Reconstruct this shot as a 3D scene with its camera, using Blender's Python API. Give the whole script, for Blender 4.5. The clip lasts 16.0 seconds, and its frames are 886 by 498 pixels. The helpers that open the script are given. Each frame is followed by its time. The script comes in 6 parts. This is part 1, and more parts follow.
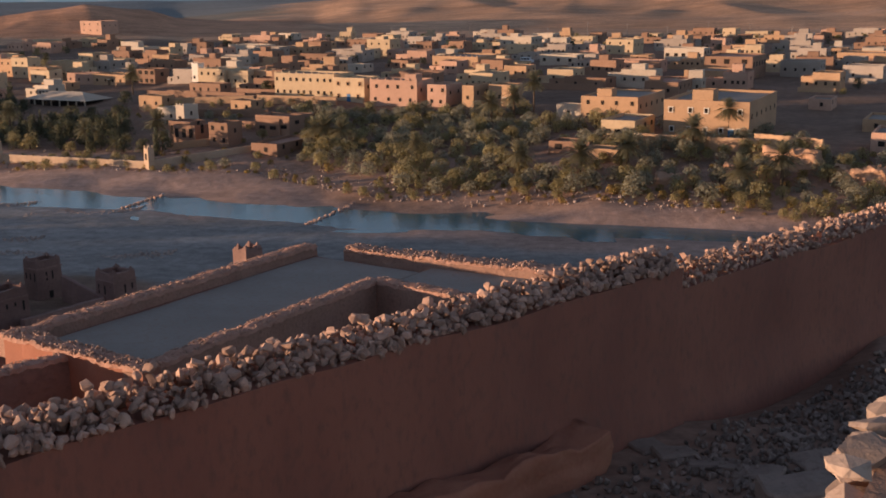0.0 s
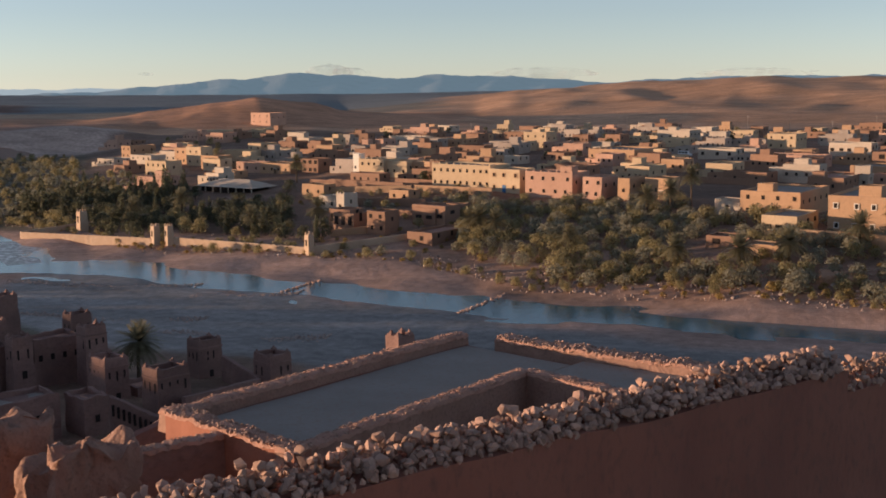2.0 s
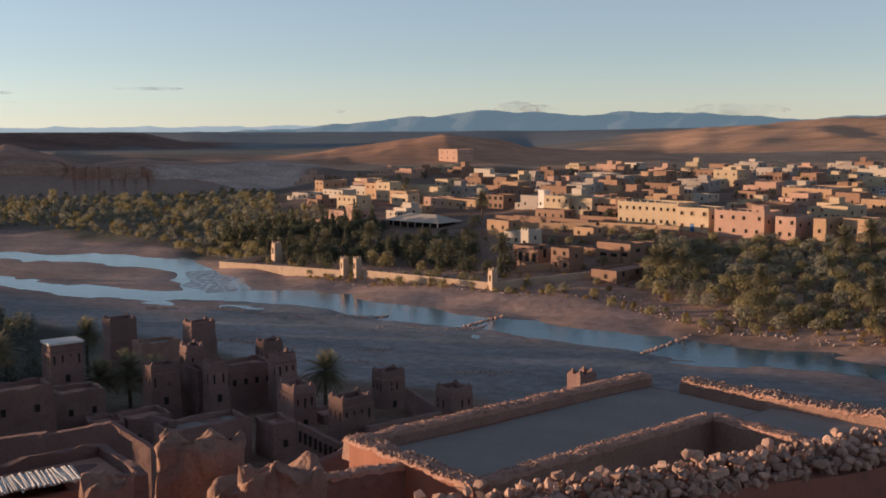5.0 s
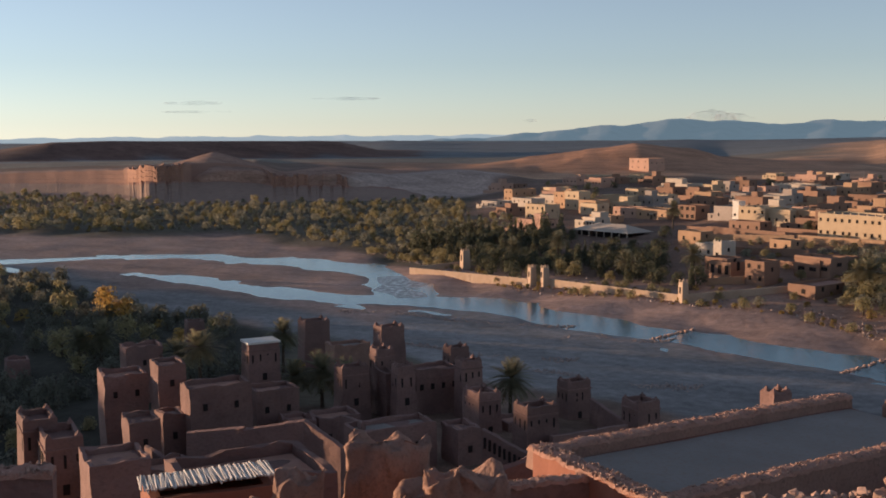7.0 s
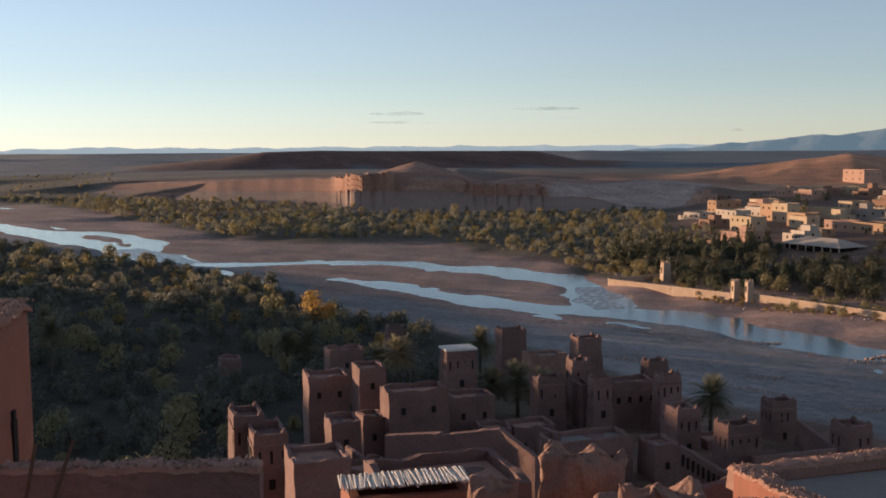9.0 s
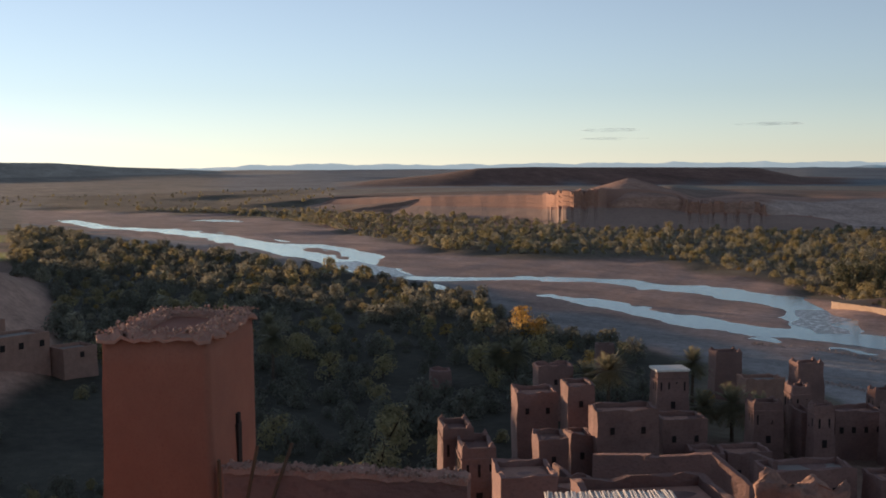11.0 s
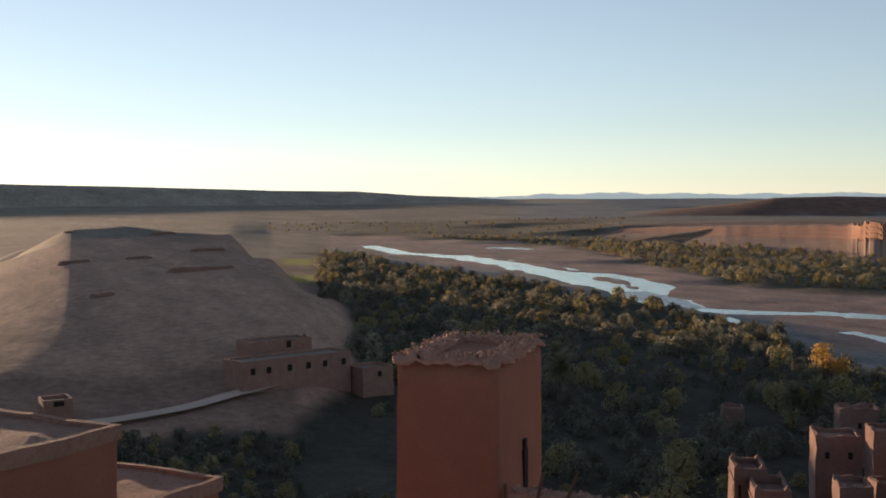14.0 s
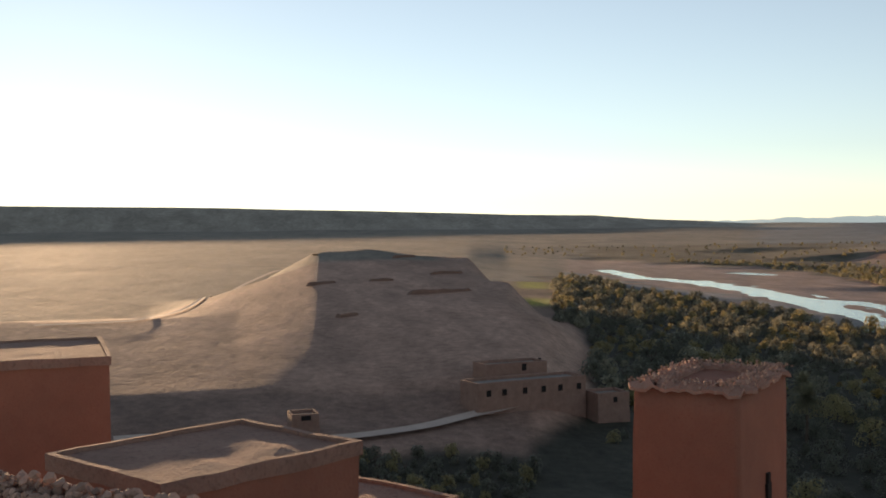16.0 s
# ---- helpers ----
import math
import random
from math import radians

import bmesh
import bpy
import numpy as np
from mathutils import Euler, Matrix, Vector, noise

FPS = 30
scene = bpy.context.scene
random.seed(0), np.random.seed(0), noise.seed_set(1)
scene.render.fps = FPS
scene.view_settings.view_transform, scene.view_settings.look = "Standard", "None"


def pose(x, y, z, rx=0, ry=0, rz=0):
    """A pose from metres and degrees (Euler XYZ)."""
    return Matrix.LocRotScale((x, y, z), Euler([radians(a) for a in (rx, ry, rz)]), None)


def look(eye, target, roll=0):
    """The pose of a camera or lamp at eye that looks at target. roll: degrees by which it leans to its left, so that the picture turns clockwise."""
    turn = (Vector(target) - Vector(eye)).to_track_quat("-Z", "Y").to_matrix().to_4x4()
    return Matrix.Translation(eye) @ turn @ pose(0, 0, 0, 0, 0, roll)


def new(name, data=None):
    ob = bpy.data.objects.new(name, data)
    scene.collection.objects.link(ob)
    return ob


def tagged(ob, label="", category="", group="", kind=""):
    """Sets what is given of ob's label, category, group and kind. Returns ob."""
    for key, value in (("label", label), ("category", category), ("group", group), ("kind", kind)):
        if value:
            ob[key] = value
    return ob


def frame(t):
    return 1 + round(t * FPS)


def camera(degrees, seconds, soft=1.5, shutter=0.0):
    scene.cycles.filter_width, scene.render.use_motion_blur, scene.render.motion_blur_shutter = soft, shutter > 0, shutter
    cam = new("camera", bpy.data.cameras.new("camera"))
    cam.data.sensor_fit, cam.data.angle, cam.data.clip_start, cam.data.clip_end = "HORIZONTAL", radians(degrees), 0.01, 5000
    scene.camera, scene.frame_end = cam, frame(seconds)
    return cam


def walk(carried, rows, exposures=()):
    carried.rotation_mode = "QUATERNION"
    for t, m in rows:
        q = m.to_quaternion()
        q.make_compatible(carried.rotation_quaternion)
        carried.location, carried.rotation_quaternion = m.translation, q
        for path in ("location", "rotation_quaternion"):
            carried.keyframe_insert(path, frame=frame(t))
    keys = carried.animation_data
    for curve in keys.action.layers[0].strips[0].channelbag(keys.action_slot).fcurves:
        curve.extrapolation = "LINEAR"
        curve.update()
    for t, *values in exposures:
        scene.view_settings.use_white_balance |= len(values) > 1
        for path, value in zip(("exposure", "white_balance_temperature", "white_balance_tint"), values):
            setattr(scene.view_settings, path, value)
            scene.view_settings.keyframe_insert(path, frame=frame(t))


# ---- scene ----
cam = camera(44.03, 16.0, soft=1.8)
EYE = (0.0, 0.0, 35.0)
PATH = [
    (0.0, 1.35, -13.25, 0.52), (0.5, 3.56, -11.52, 0.5), (1.0, 5.68, -10.24, 0.48), (1.5, 7.61, -9.25, 0.47),
    (2.0, 9.45, -8.45, 0.46), (2.5, 11.25, -7.85, 0.46), (3.0, 12.98, -7.42, 0.46), (3.5, 14.56, -7.07, 0.47),
    (6.0, 23.3, -6.1, 0.47), (6.5, 26.08, -6.0, 0.48), (7.0, 28.96, -5.93, 0.48), (7.5, 31.58, -5.84, 0.47),
    (8.0, 34.09, -5.73, 0.46), (8.5, 36.62, -5.57, 0.46), (9.0, 39.35, -5.33, 0.47), (9.5, 42.3, -5.08, 0.48),
    (10.0, 45.16, -4.85, 0.47), (12.5, 57.65, -3.63, 0.39), (13.0, 60.13, -3.35, 0.36), (13.5, 62.7, -3.08, 0.34),
    (14.0, 65.46, -2.79, 0.32), (14.5, 68.63, -2.49, 0.32), (15.0, 71.85, -2.14, 0.33), (15.5, 74.89, -1.8, 0.35), (16.0, 77.76, -1.47, 0.38),
]
walk(cam, [(t, pose(*EYE, 90 + pitch, roll, yaw)) for t, yaw, pitch, roll in PATH],
     exposures=[(0.0, 0.66, 6300, 14), (3.5, 0.56, 6150, 12), (8.0, 0.56, 6150, 12), (12.5, 0.54, 6300, 11), (14.0, 0.54, 6500, 9), (16.0, 0.74, 6900, 7)])

# ---- light: a low sun to the west, just above the plateau ----
SUN_BEARING, SUN_HEIGHT = 98.0, 2.4
world = bpy.data.worlds.new("sky")
world.use_nodes = True
scene.world = world
wn = world.node_tree
sky = wn.nodes.new("ShaderNodeTexSky")
sky.sky_type, sky.sun_disc = "NISHITA", False
sky.sun_elevation, sky.sun_rotation = radians(SUN_HEIGHT + 10), radians(-SUN_BEARING)
sky.altitude, sky.air_density, sky.dust_density, sky.ozone_density = 1300, 1.0, 0.1, 2.2
pale = wn.nodes.new("ShaderNodeHueSaturation")
pale.inputs["Saturation"].default_value = 0.64
wn.links.new(sky.outputs[0], pale.inputs["Color"])
wn.links.new(pale.outputs[0], wn.nodes["Background"].inputs[0])
wn.nodes["Background"].inputs[1].default_value = 0.082
sun = new("sun", bpy.data.lights.new("sun", "SUN"))
sun.data.energy, sun.data.angle, sun.data.color = 5.0, radians(0.6), (1.0, 0.66, 0.41)
b0, e0 = radians(SUN_BEARING), radians(SUN_HEIGHT)
sun.matrix_world = look((0, 0, 300), Vector((0, 0, 300)) - Vector((-math.sin(b0) * math.cos(e0), math.cos(b0) * math.cos(e0), math.sin(e0))))


# ---- materials ----
def material(name, a, b, scale=1.0, fine=8.0, bump=0.3, rough=0.9, c=None, island=0.0, per_object=0.0, metal=0.0, stretch=(1, 1, 1), dist=0.05):
    """Two-scale noise between the colours a and b, with stains of c, fine bump, and some change from piece to piece."""
    m = bpy.data.materials.new(name)
    m.use_nodes = True
    t = m.node_tree
    p = t.nodes["Principled BSDF"]
    p.inputs["Roughness"].default_value, p.inputs["Metallic"].default_value = rough, metal
    p.inputs["Specular IOR Level"].default_value = 0.25
    geo = t.nodes.new("ShaderNodeNewGeometry")
    mp = t.nodes.new("ShaderNodeMapping")
    mp.inputs["Scale"].default_value = stretch
    t.links.new(geo.outputs["Position"], mp.inputs[0])

    def noise_tex(s, detail=4.0):
        n = t.nodes.new("ShaderNodeTexNoise")
        n.inputs["Scale"].default_value, n.inputs["Detail"].default_value, n.inputs["Roughness"].default_value = s, detail, 0.6
        t.links.new(mp.outputs[0], n.inputs["Vector"])
        return n.outputs["Fac"]

    def mixed(fac, x, y):
        n = t.nodes.new("ShaderNodeMix")
        n.data_type = "RGBA"
        t.links.new(fac, n.inputs[0])
        for v, i in ((x, 6), (y, 7)):
            if isinstance(v, tuple):
                n.inputs[i].default_value = (*v, 1)
            else:
                t.links.new(v, n.inputs[i])
        return n.outputs[2]

    def ramp(fac, lo, hi):
        n = t.nodes.new("ShaderNodeMapRange")
        n.inputs[1].default_value, n.inputs[2].default_value = lo, hi
        t.links.new(fac, n.inputs[0])
        return n.outputs[0]

    big, small = noise_tex(scale, 5.0), noise_tex(fine, 6.0)
    col = mixed(ramp(big, 0.32, 0.68), a, b)
    col = mixed(ramp(small, 0.5, 0.8), col, c or tuple(0.6 * v for v in a))
    if island or per_object:
        if island:
            src = geo.outputs["Random Per Island"]
        else:
            src = t.nodes.new("ShaderNodeObjectInfo").outputs["Random"]
        hsv = t.nodes.new("ShaderNodeHueSaturation")
        mr = t.nodes.new("ShaderNodeMapRange")
        k = island or per_object
        mr.inputs[3].default_value, mr.inputs[4].default_value = 1 - k, 1 + k
        t.links.new(src, mr.inputs[0])
        t.links.new(mr.outputs[0], hsv.inputs["Value"])
        t.links.new(col, hsv.inputs["Color"])
        col = hsv.outputs[0]
    t.links.new(col, p.inputs["Base Color"])
    if bump:
        bn = t.nodes.new("ShaderNodeBump")
        bn.inputs["Strength"].default_value, bn.inputs["Distance"].default_value = bump, dist
        t.links.new(small, bn.inputs["Height"])
        t.links.new(bn.outputs[0], p.inputs["Normal"])
    return m


def leafy(name, a, b, k=0.45):
    m = material(name, a, b, 0.05, 0.8, 0, 0.7, island=k)
    t = m.node_tree
    p, out = t.nodes["Principled BSDF"], t.nodes["Material Output"]
    tr = t.nodes.new("ShaderNodeBsdfTranslucent")
    tr.inputs[0].default_value = (*[min(1, 1.6 * v) for v in b], 1)
    mx = t.nodes.new("ShaderNodeMixShader")
    mx.inputs[0].default_value = 0.4
    t.links.new(p.outputs[0], mx.inputs[1])
    t.links.new(tr.outputs[0], mx.inputs[2])
    t.links.new(mx.outputs[0], out.inputs[0])
    return m


SOILS = {  # base colours of the land; some have haze, shade or low sun mixed in
    "earth": (0.25, 0.16, 0.12), "gravel": (0.245, 0.225, 0.21), "sunlit_sand": (0.36, 0.24, 0.19), "soil": (0.20, 0.128, 0.092), "hill": (0.52, 0.30, 0.18), "bank": (0.34, 0.21, 0.15), "cliff": (0.34, 0.20, 0.14), "mesa": (0.17, 0.095, 0.07),
    "plain": (0.21, 0.175, 0.135), "rock": (0.38, 0.235, 0.17), "field": (0.12, 0.098, 0.066), "shaded_grove_floor": (0.055, 0.05, 0.036), "hazed_plateau": (0.33, 0.285, 0.225), "crop": (0.40, 0.36, 0.06), "scree": (0.42, 0.31, 0.25), "hazed_plain": (0.175, 0.185, 0.185), "fort_hill": (0.46, 0.24, 0.14)}


def ground_material():
    m = bpy.data.materials.new("land")
    m.use_nodes = True
    t = m.node_tree
    p = t.nodes["Principled BSDF"]
    p.inputs["Roughness"].default_value, p.inputs["Specular IOR Level"].default_value = 0.95, 0.15
    col = t.nodes.new("ShaderNodeAttribute")
    col.attribute_name = "soil_colour"
    geo = t.nodes.new("ShaderNodeNewGeometry")
    out, bump = col.outputs["Color"], None
    for scale, stretch, lo, hi, height_m in ((0.012, (0.6, 1.4, 1), 0.75, 1.25, 3.0), (0.07, (0.5, 1.5, 5), 0.75, 1.25, 0.5), (0.55, (1, 1, 2), 0.75, 1.25, 0.22), (5.0, (1, 1, 1), 0.75, 1.25, 0.03)):
        mp = t.nodes.new("ShaderNodeMapping")
        mp.inputs["Scale"].default_value, mp.inputs["Rotation"].default_value = stretch, (0, 0, 0.25)
        t.links.new(geo.outputs["Position"], mp.inputs[0])
        n = t.nodes.new("ShaderNodeTexNoise")
        n.inputs["Scale"].default_value, n.inputs["Detail"].default_value, n.inputs["Roughness"].default_value = scale, 5, 0.62
        t.links.new(mp.outputs[0], n.inputs["Vector"])
        k = t.nodes.new("ShaderNodeMapRange")
        k.inputs[1].default_value, k.inputs[2].default_value, k.inputs[3].default_value, k.inputs[4].default_value = 0.3, 0.7, lo, hi
        t.links.new(n.outputs["Fac"], k.inputs[0])
        v = t.nodes.new("ShaderNodeVectorMath")
        v.operation = "SCALE"
        t.links.new(out, v.inputs[0])
        t.links.new(k.outputs[0], v.inputs["Scale"])
        out = v.outputs[0]
        b = t.nodes.new("ShaderNodeBump")
        b.inputs["Strength"].default_value, b.inputs["Distance"].default_value = 0.55, height_m
        t.links.new(n.outputs["Fac"], b.inputs["Height"])
        if bump:
            t.links.new(bump.outputs[0], b.inputs["Normal"])
        bump = b
    t.links.new(out, p.inputs["Base Color"])
    t.links.new(bump.outputs[0], p.inputs["Normal"])
    return m


LAND = ground_material()
TALUS = material("pale_talus_scree", (0.34, 0.225, 0.165), (0.27, 0.18, 0.135), 0.03, 0.4, 0.5, 0.95, (0.22, 0.14, 0.10), dist=0.5)
CLIFFROCK = material("banded_cliff_rock", (0.36, 0.195, 0.13), (0.28, 0.155, 0.105), 0.02, 0.25, 0.5, 0.95, (0.34, 0.18, 0.125), stretch=(0.5, 0.5, 5), dist=0.6)
EARTH = material("trodden_earth", (0.364, 0.215, 0.150), (0.266, 0.156, 0.113), 0.5, 6.0, 0.6, 0.95, (0.14, 0.09, 0.07), dist=0.08)
PINKWALL = material("red_mud_plaster", (0.29, 0.122, 0.084), (0.215, 0.09, 0.066), 0.7, 14.0, 0.5, 0.92, (0.17, 0.085, 0.065), stretch=(1, 1, 0.5), dist=0.02)
TOWERMUD = material("orange_mud_plaster", (0.33, 0.142, 0.092), (0.27, 0.117, 0.078), 0.9, 16.0, 0.5, 0.92, (0.26, 0.10, 0.07), dist=0.02)
KASBAH = material("brown_rammed_earth", (0.27, 0.162, 0.135), (0.19, 0.115, 0.098), 0.25, 3.0, 0.8, 0.95, (0.15, 0.092, 0.078), per_object=0.16, stretch=(1, 1, 1.6), dist=0.1)
STRAWMUD = material("gravelly_roof_mud", (0.476, 0.264, 0.196), (0.350, 0.192, 0.138), 1.5, 18.0, 0.9, 0.95, (0.42, 0.30, 0.24), dist=0.05)
ROOFGREY = material("packed_grey_roof", (0.30, 0.262, 0.232), (0.24, 0.208, 0.182), 0.3, 5.0, 0.4, 0.95, (0.26, 0.18, 0.14), dist=0.03)
DARKRUBBLE = material("dark_path_rubble", (0.20, 0.15, 0.125), (0.14, 0.105, 0.09), 3.0, 25.0, 0.6, 0.9, (0.27, 0.20, 0.165), island=0.4, dist=0.01)
STONE = material("pale_fieldstone", (0.47, 0.295, 0.22), (0.34, 0.215, 0.165), 3.0, 25.0, 0.6, 0.9, (0.28, 0.18, 0.14), per_object=0.3, dist=0.01)
RUBBLE = material("small_rubble", (0.44, 0.285, 0.215), (0.31, 0.20, 0.155), 3.0, 25.0, 0.6, 0.9, (0.24, 0.15, 0.12), island=0.35, dist=0.01)
RUINMUD = material("weathered_ruin_mud", (0.36, 0.215, 0.16), (0.27, 0.16, 0.12), 0.9, 9.0, 0.8, 0.95, (0.17, 0.10, 0.08), dist=0.06)
# near-black fill: the shade inside windows, slits and niches is given by colour
DARK = material("opening_shade", (0.02, 0.016, 0.014), (0.03, 0.022, 0.02), 1, 4, 0, 0.9)
WHITE = material("white_trim", (0.75, 0.70, 0.62), (0.66, 0.6, 0.52), 0.5, 5, 0.2, 0.8, (0.5, 0.42, 0.36))
BLUE = material("blue_door_paint", (0.05, 0.16, 0.32), (0.04, 0.12, 0.26), 1, 8, 0.2, 0.6)
WOOD = material("weathered_wood", (0.16, 0.10, 0.06), (0.11, 0.07, 0.045), 1, 10, 0.4, 0.85)
CANE = material("bleached_cane", (0.62, 0.58, 0.52), (0.50, 0.45, 0.40), 2, 12, 0.4, 0.8, (0.46, 0.38, 0.32), per_object=0.25)
BARK = material("grey_bark", (0.12, 0.09, 0.065), (0.085, 0.062, 0.045), 1, 8, 0.6, 0.95)
OLIVE = leafy("olive_leaves", (0.10, 0.10, 0.075), (0.16, 0.155, 0.115))
# paler copy of the olive leaves, sunlight on the far bank put into colour
SUNLITLEAF = leafy("sunlit_leaves", (0.185, 0.175, 0.125), (0.275, 0.255, 0.18))
GREEN = leafy("green_leaves", (0.2, 0.175, 0.088), (0.29, 0.245, 0.125))
GOLDEN = leafy("golden_leaves", (0.34, 0.215, 0.06), (0.46, 0.30, 0.09))
DARKGREEN = leafy("dark_conifer_leaves", (0.06, 0.064, 0.04), (0.1, 0.1, 0.06))
PALMLEAF = leafy("palm_leaves", (0.13, 0.122, 0.075), (0.20, 0.18, 0.11))
REED = leafy("dry_reeds", (0.336, 0.225, 0.080), (0.238, 0.175, 0.060))
WALLS = [material(n, a, tuple(0.82 * v for v in a), 0.15, 2.5, 0.4, 0.9, tuple(0.66 * v for v in a), per_object=0.08, dist=0.05) for n, a in (
    ("ochre_render", (0.482, 0.305, 0.185)), ("pink_render", (0.516, 0.318, 0.232)), ("cream_render", (0.559, 0.417, 0.271)),
    ("brown_render", (0.310, 0.185, 0.125)), ("pale_render", (0.550, 0.456, 0.361)), ("grey_render", (0.396, 0.327, 0.275)))]
OCHRE, PINK, CREAM, BROWN, PALE, GREY = WALLS


def water_material(name="river_water", foam=0.0):
    m = bpy.data.materials.new(name)
    m.use_nodes = True
    t = m.node_tree
    p = t.nodes["Principled BSDF"]
    p.inputs["Base Color"].default_value = (0.03, 0.12, 0.15, 1)
    p.inputs["Roughness"].default_value, p.inputs["IOR"].default_value = 0.06, 1.33
    p.inputs["Specular IOR Level"].default_value = 0.6
    n = t.nodes.new("ShaderNodeTexNoise")
    n.inputs["Scale"].default_value, n.inputs["Detail"].default_value = 1.3, 4
    geo = t.nodes.new("ShaderNodeNewGeometry")
    t.links.new(geo.outputs["Position"], n.inputs["Vector"])
    b = t.nodes.new("ShaderNodeBump")
    b.inputs["Strength"].default_value, b.inputs["Distance"].default_value = 0.5, 0.1
    t.links.new(n.outputs["Fac"], b.inputs["Height"])
    t.links.new(b.outputs[0], p.inputs["Normal"])
    if foam:
        f = t.nodes.new("ShaderNodeTexNoise")
        f.inputs["Scale"].default_value, f.inputs["Detail"].default_value = 0.7, 6
        t.links.new(geo.outputs["Position"], f.inputs["Vector"])
        k = t.nodes.new("ShaderNodeMapRange")
        k.inputs[1].default_value, k.inputs[2].default_value = 0.48, 0.62
        t.links.new(f.outputs["Fac"], k.inputs[0])
        x = t.nodes.new("ShaderNodeMix")
        x.data_type = "RGBA"
        x.inputs[6].default_value, x.inputs[7].default_value = (0.10, 0.09, 0.08, 1), (0.6, 0.62, 0.62, 1)
        t.links.new(k.outputs[0], x.inputs[0])
        t.links.new(x.outputs[2], p.inputs["Base Color"])
        p.inputs["Roughness"].default_value = 0.3
    return m


WATER = water_material()
RAPIDS = water_material("white_water", 1.0)


# ---- mesh helpers ----
def mesh_of(name, verts, faces, mats, index=None, smooth=False):
    me = bpy.data.meshes.new(name)
    me.from_pydata(verts, [], faces)
    for m in (mats if isinstance(mats, (list, tuple)) else [mats]):
        me.materials.append(m)
    if index is not None:
        me.polygons.foreach_set("material_index", index)
    if smooth:
        me.polygons.foreach_set("use_smooth", [True] * len(me.polygons))
    me.update()
    return me


def from_bm(name, bm, mat):
    me = bpy.data.meshes.new(name)
    bm.to_mesh(me)
    bm.free()
    me.materials.append(mat)
    return me


def part(name, bm, mat, parent, label=""):
    """One mesh object under a thing or a part; bm is a bmesh or a mesh."""
    me = bm if isinstance(bm, bpy.types.Mesh) else from_bm(name, bm, mat)
    ob = new(name, me)
    ob.parent = parent
    return tagged(ob, label)


def empty(name, m, label, category, group="", kind=""):
    ob = new(name)
    ob.empty_display_size = 0.2
    ob.matrix_world = m
    return tagged(ob, label, category, group, kind)


def add_box(bm, x0, x1, y0, y1, z0, z1, taper=0.0, bevel=0.0):
    """A box, its top drawn in by taper on each side."""
    t = taper
    vs = [bm.verts.new(v) for v in ((x0, y0, z0), (x1, y0, z0), (x1, y1, z0), (x0, y1, z0),
                                    (x0 + t, y0 + t, z1), (x1 - t, y0 + t, z1), (x1 - t, y1 - t, z1), (x0 + t, y1 - t, z1))]
    fs = [bm.faces.new([vs[i] for i in f]) for f in ((3, 2, 1, 0), (4, 5, 6, 7), (0, 1, 5, 4), (1, 2, 6, 5), (2, 3, 7, 6), (3, 0, 4, 7))]
    if bevel:
        bmesh.ops.bevel(bm, geom=list({e for f in fs for e in f.edges}), offset=bevel, segments=1, affect="EDGES")
    return fs


def box_bm(*a, **k):
    bm = bmesh.new()
    add_box(bm, *a, **k)
    return bm


def rough_up(bm, amount, scale=1.0, seed=0.0, keep_below=None):
    for v in bm.verts:
        if keep_below is not None and v.co.z < keep_below:
            continue
        v.co += amount * noise.noise_vector(v.co * scale + Vector((seed, seed * 0.7, 0)))


def parapet_bm(x0, x1, y0, y1, z0, z1, lip=0.35, drop=0.6, taper=0.0, cuts=0):
    """A flat-roofed body: walls up to z1 with the roof sunk by drop inside a lip."""
    bm = bmesh.new()
    t = taper
    a = [(x0, y0, z0), (x1, y0, z0), (x1, y1, z0), (x0, y1, z0)]
    b = [(x0 + t, y0 + t, z1), (x1 - t, y0 + t, z1), (x1 - t, y1 - t, z1), (x0 + t, y1 - t, z1)]
    k = t + lip
    c = [(x0 + k, y0 + k, z1), (x1 - k, y0 + k, z1), (x1 - k, y1 - k, z1), (x0 + k, y1 - k, z1)]
    d = [(x, y, z1 - drop) for x, y, _ in c]
    loops = [[bm.verts.new(v) for v in r] for r in (a, b, c, d)]
    for p, q in zip(loops, loops[1:]):
        for i in range(4):
            bm.faces.new((p[i], p[(i + 1) % 4], q[(i + 1) % 4], q[i]))
    bm.faces.new(loops[3])
    if cuts:
        bmesh.ops.subdivide_edges(bm, edges=bm.edges[:], cuts=cuts, use_grid_fill=True)
    return bm


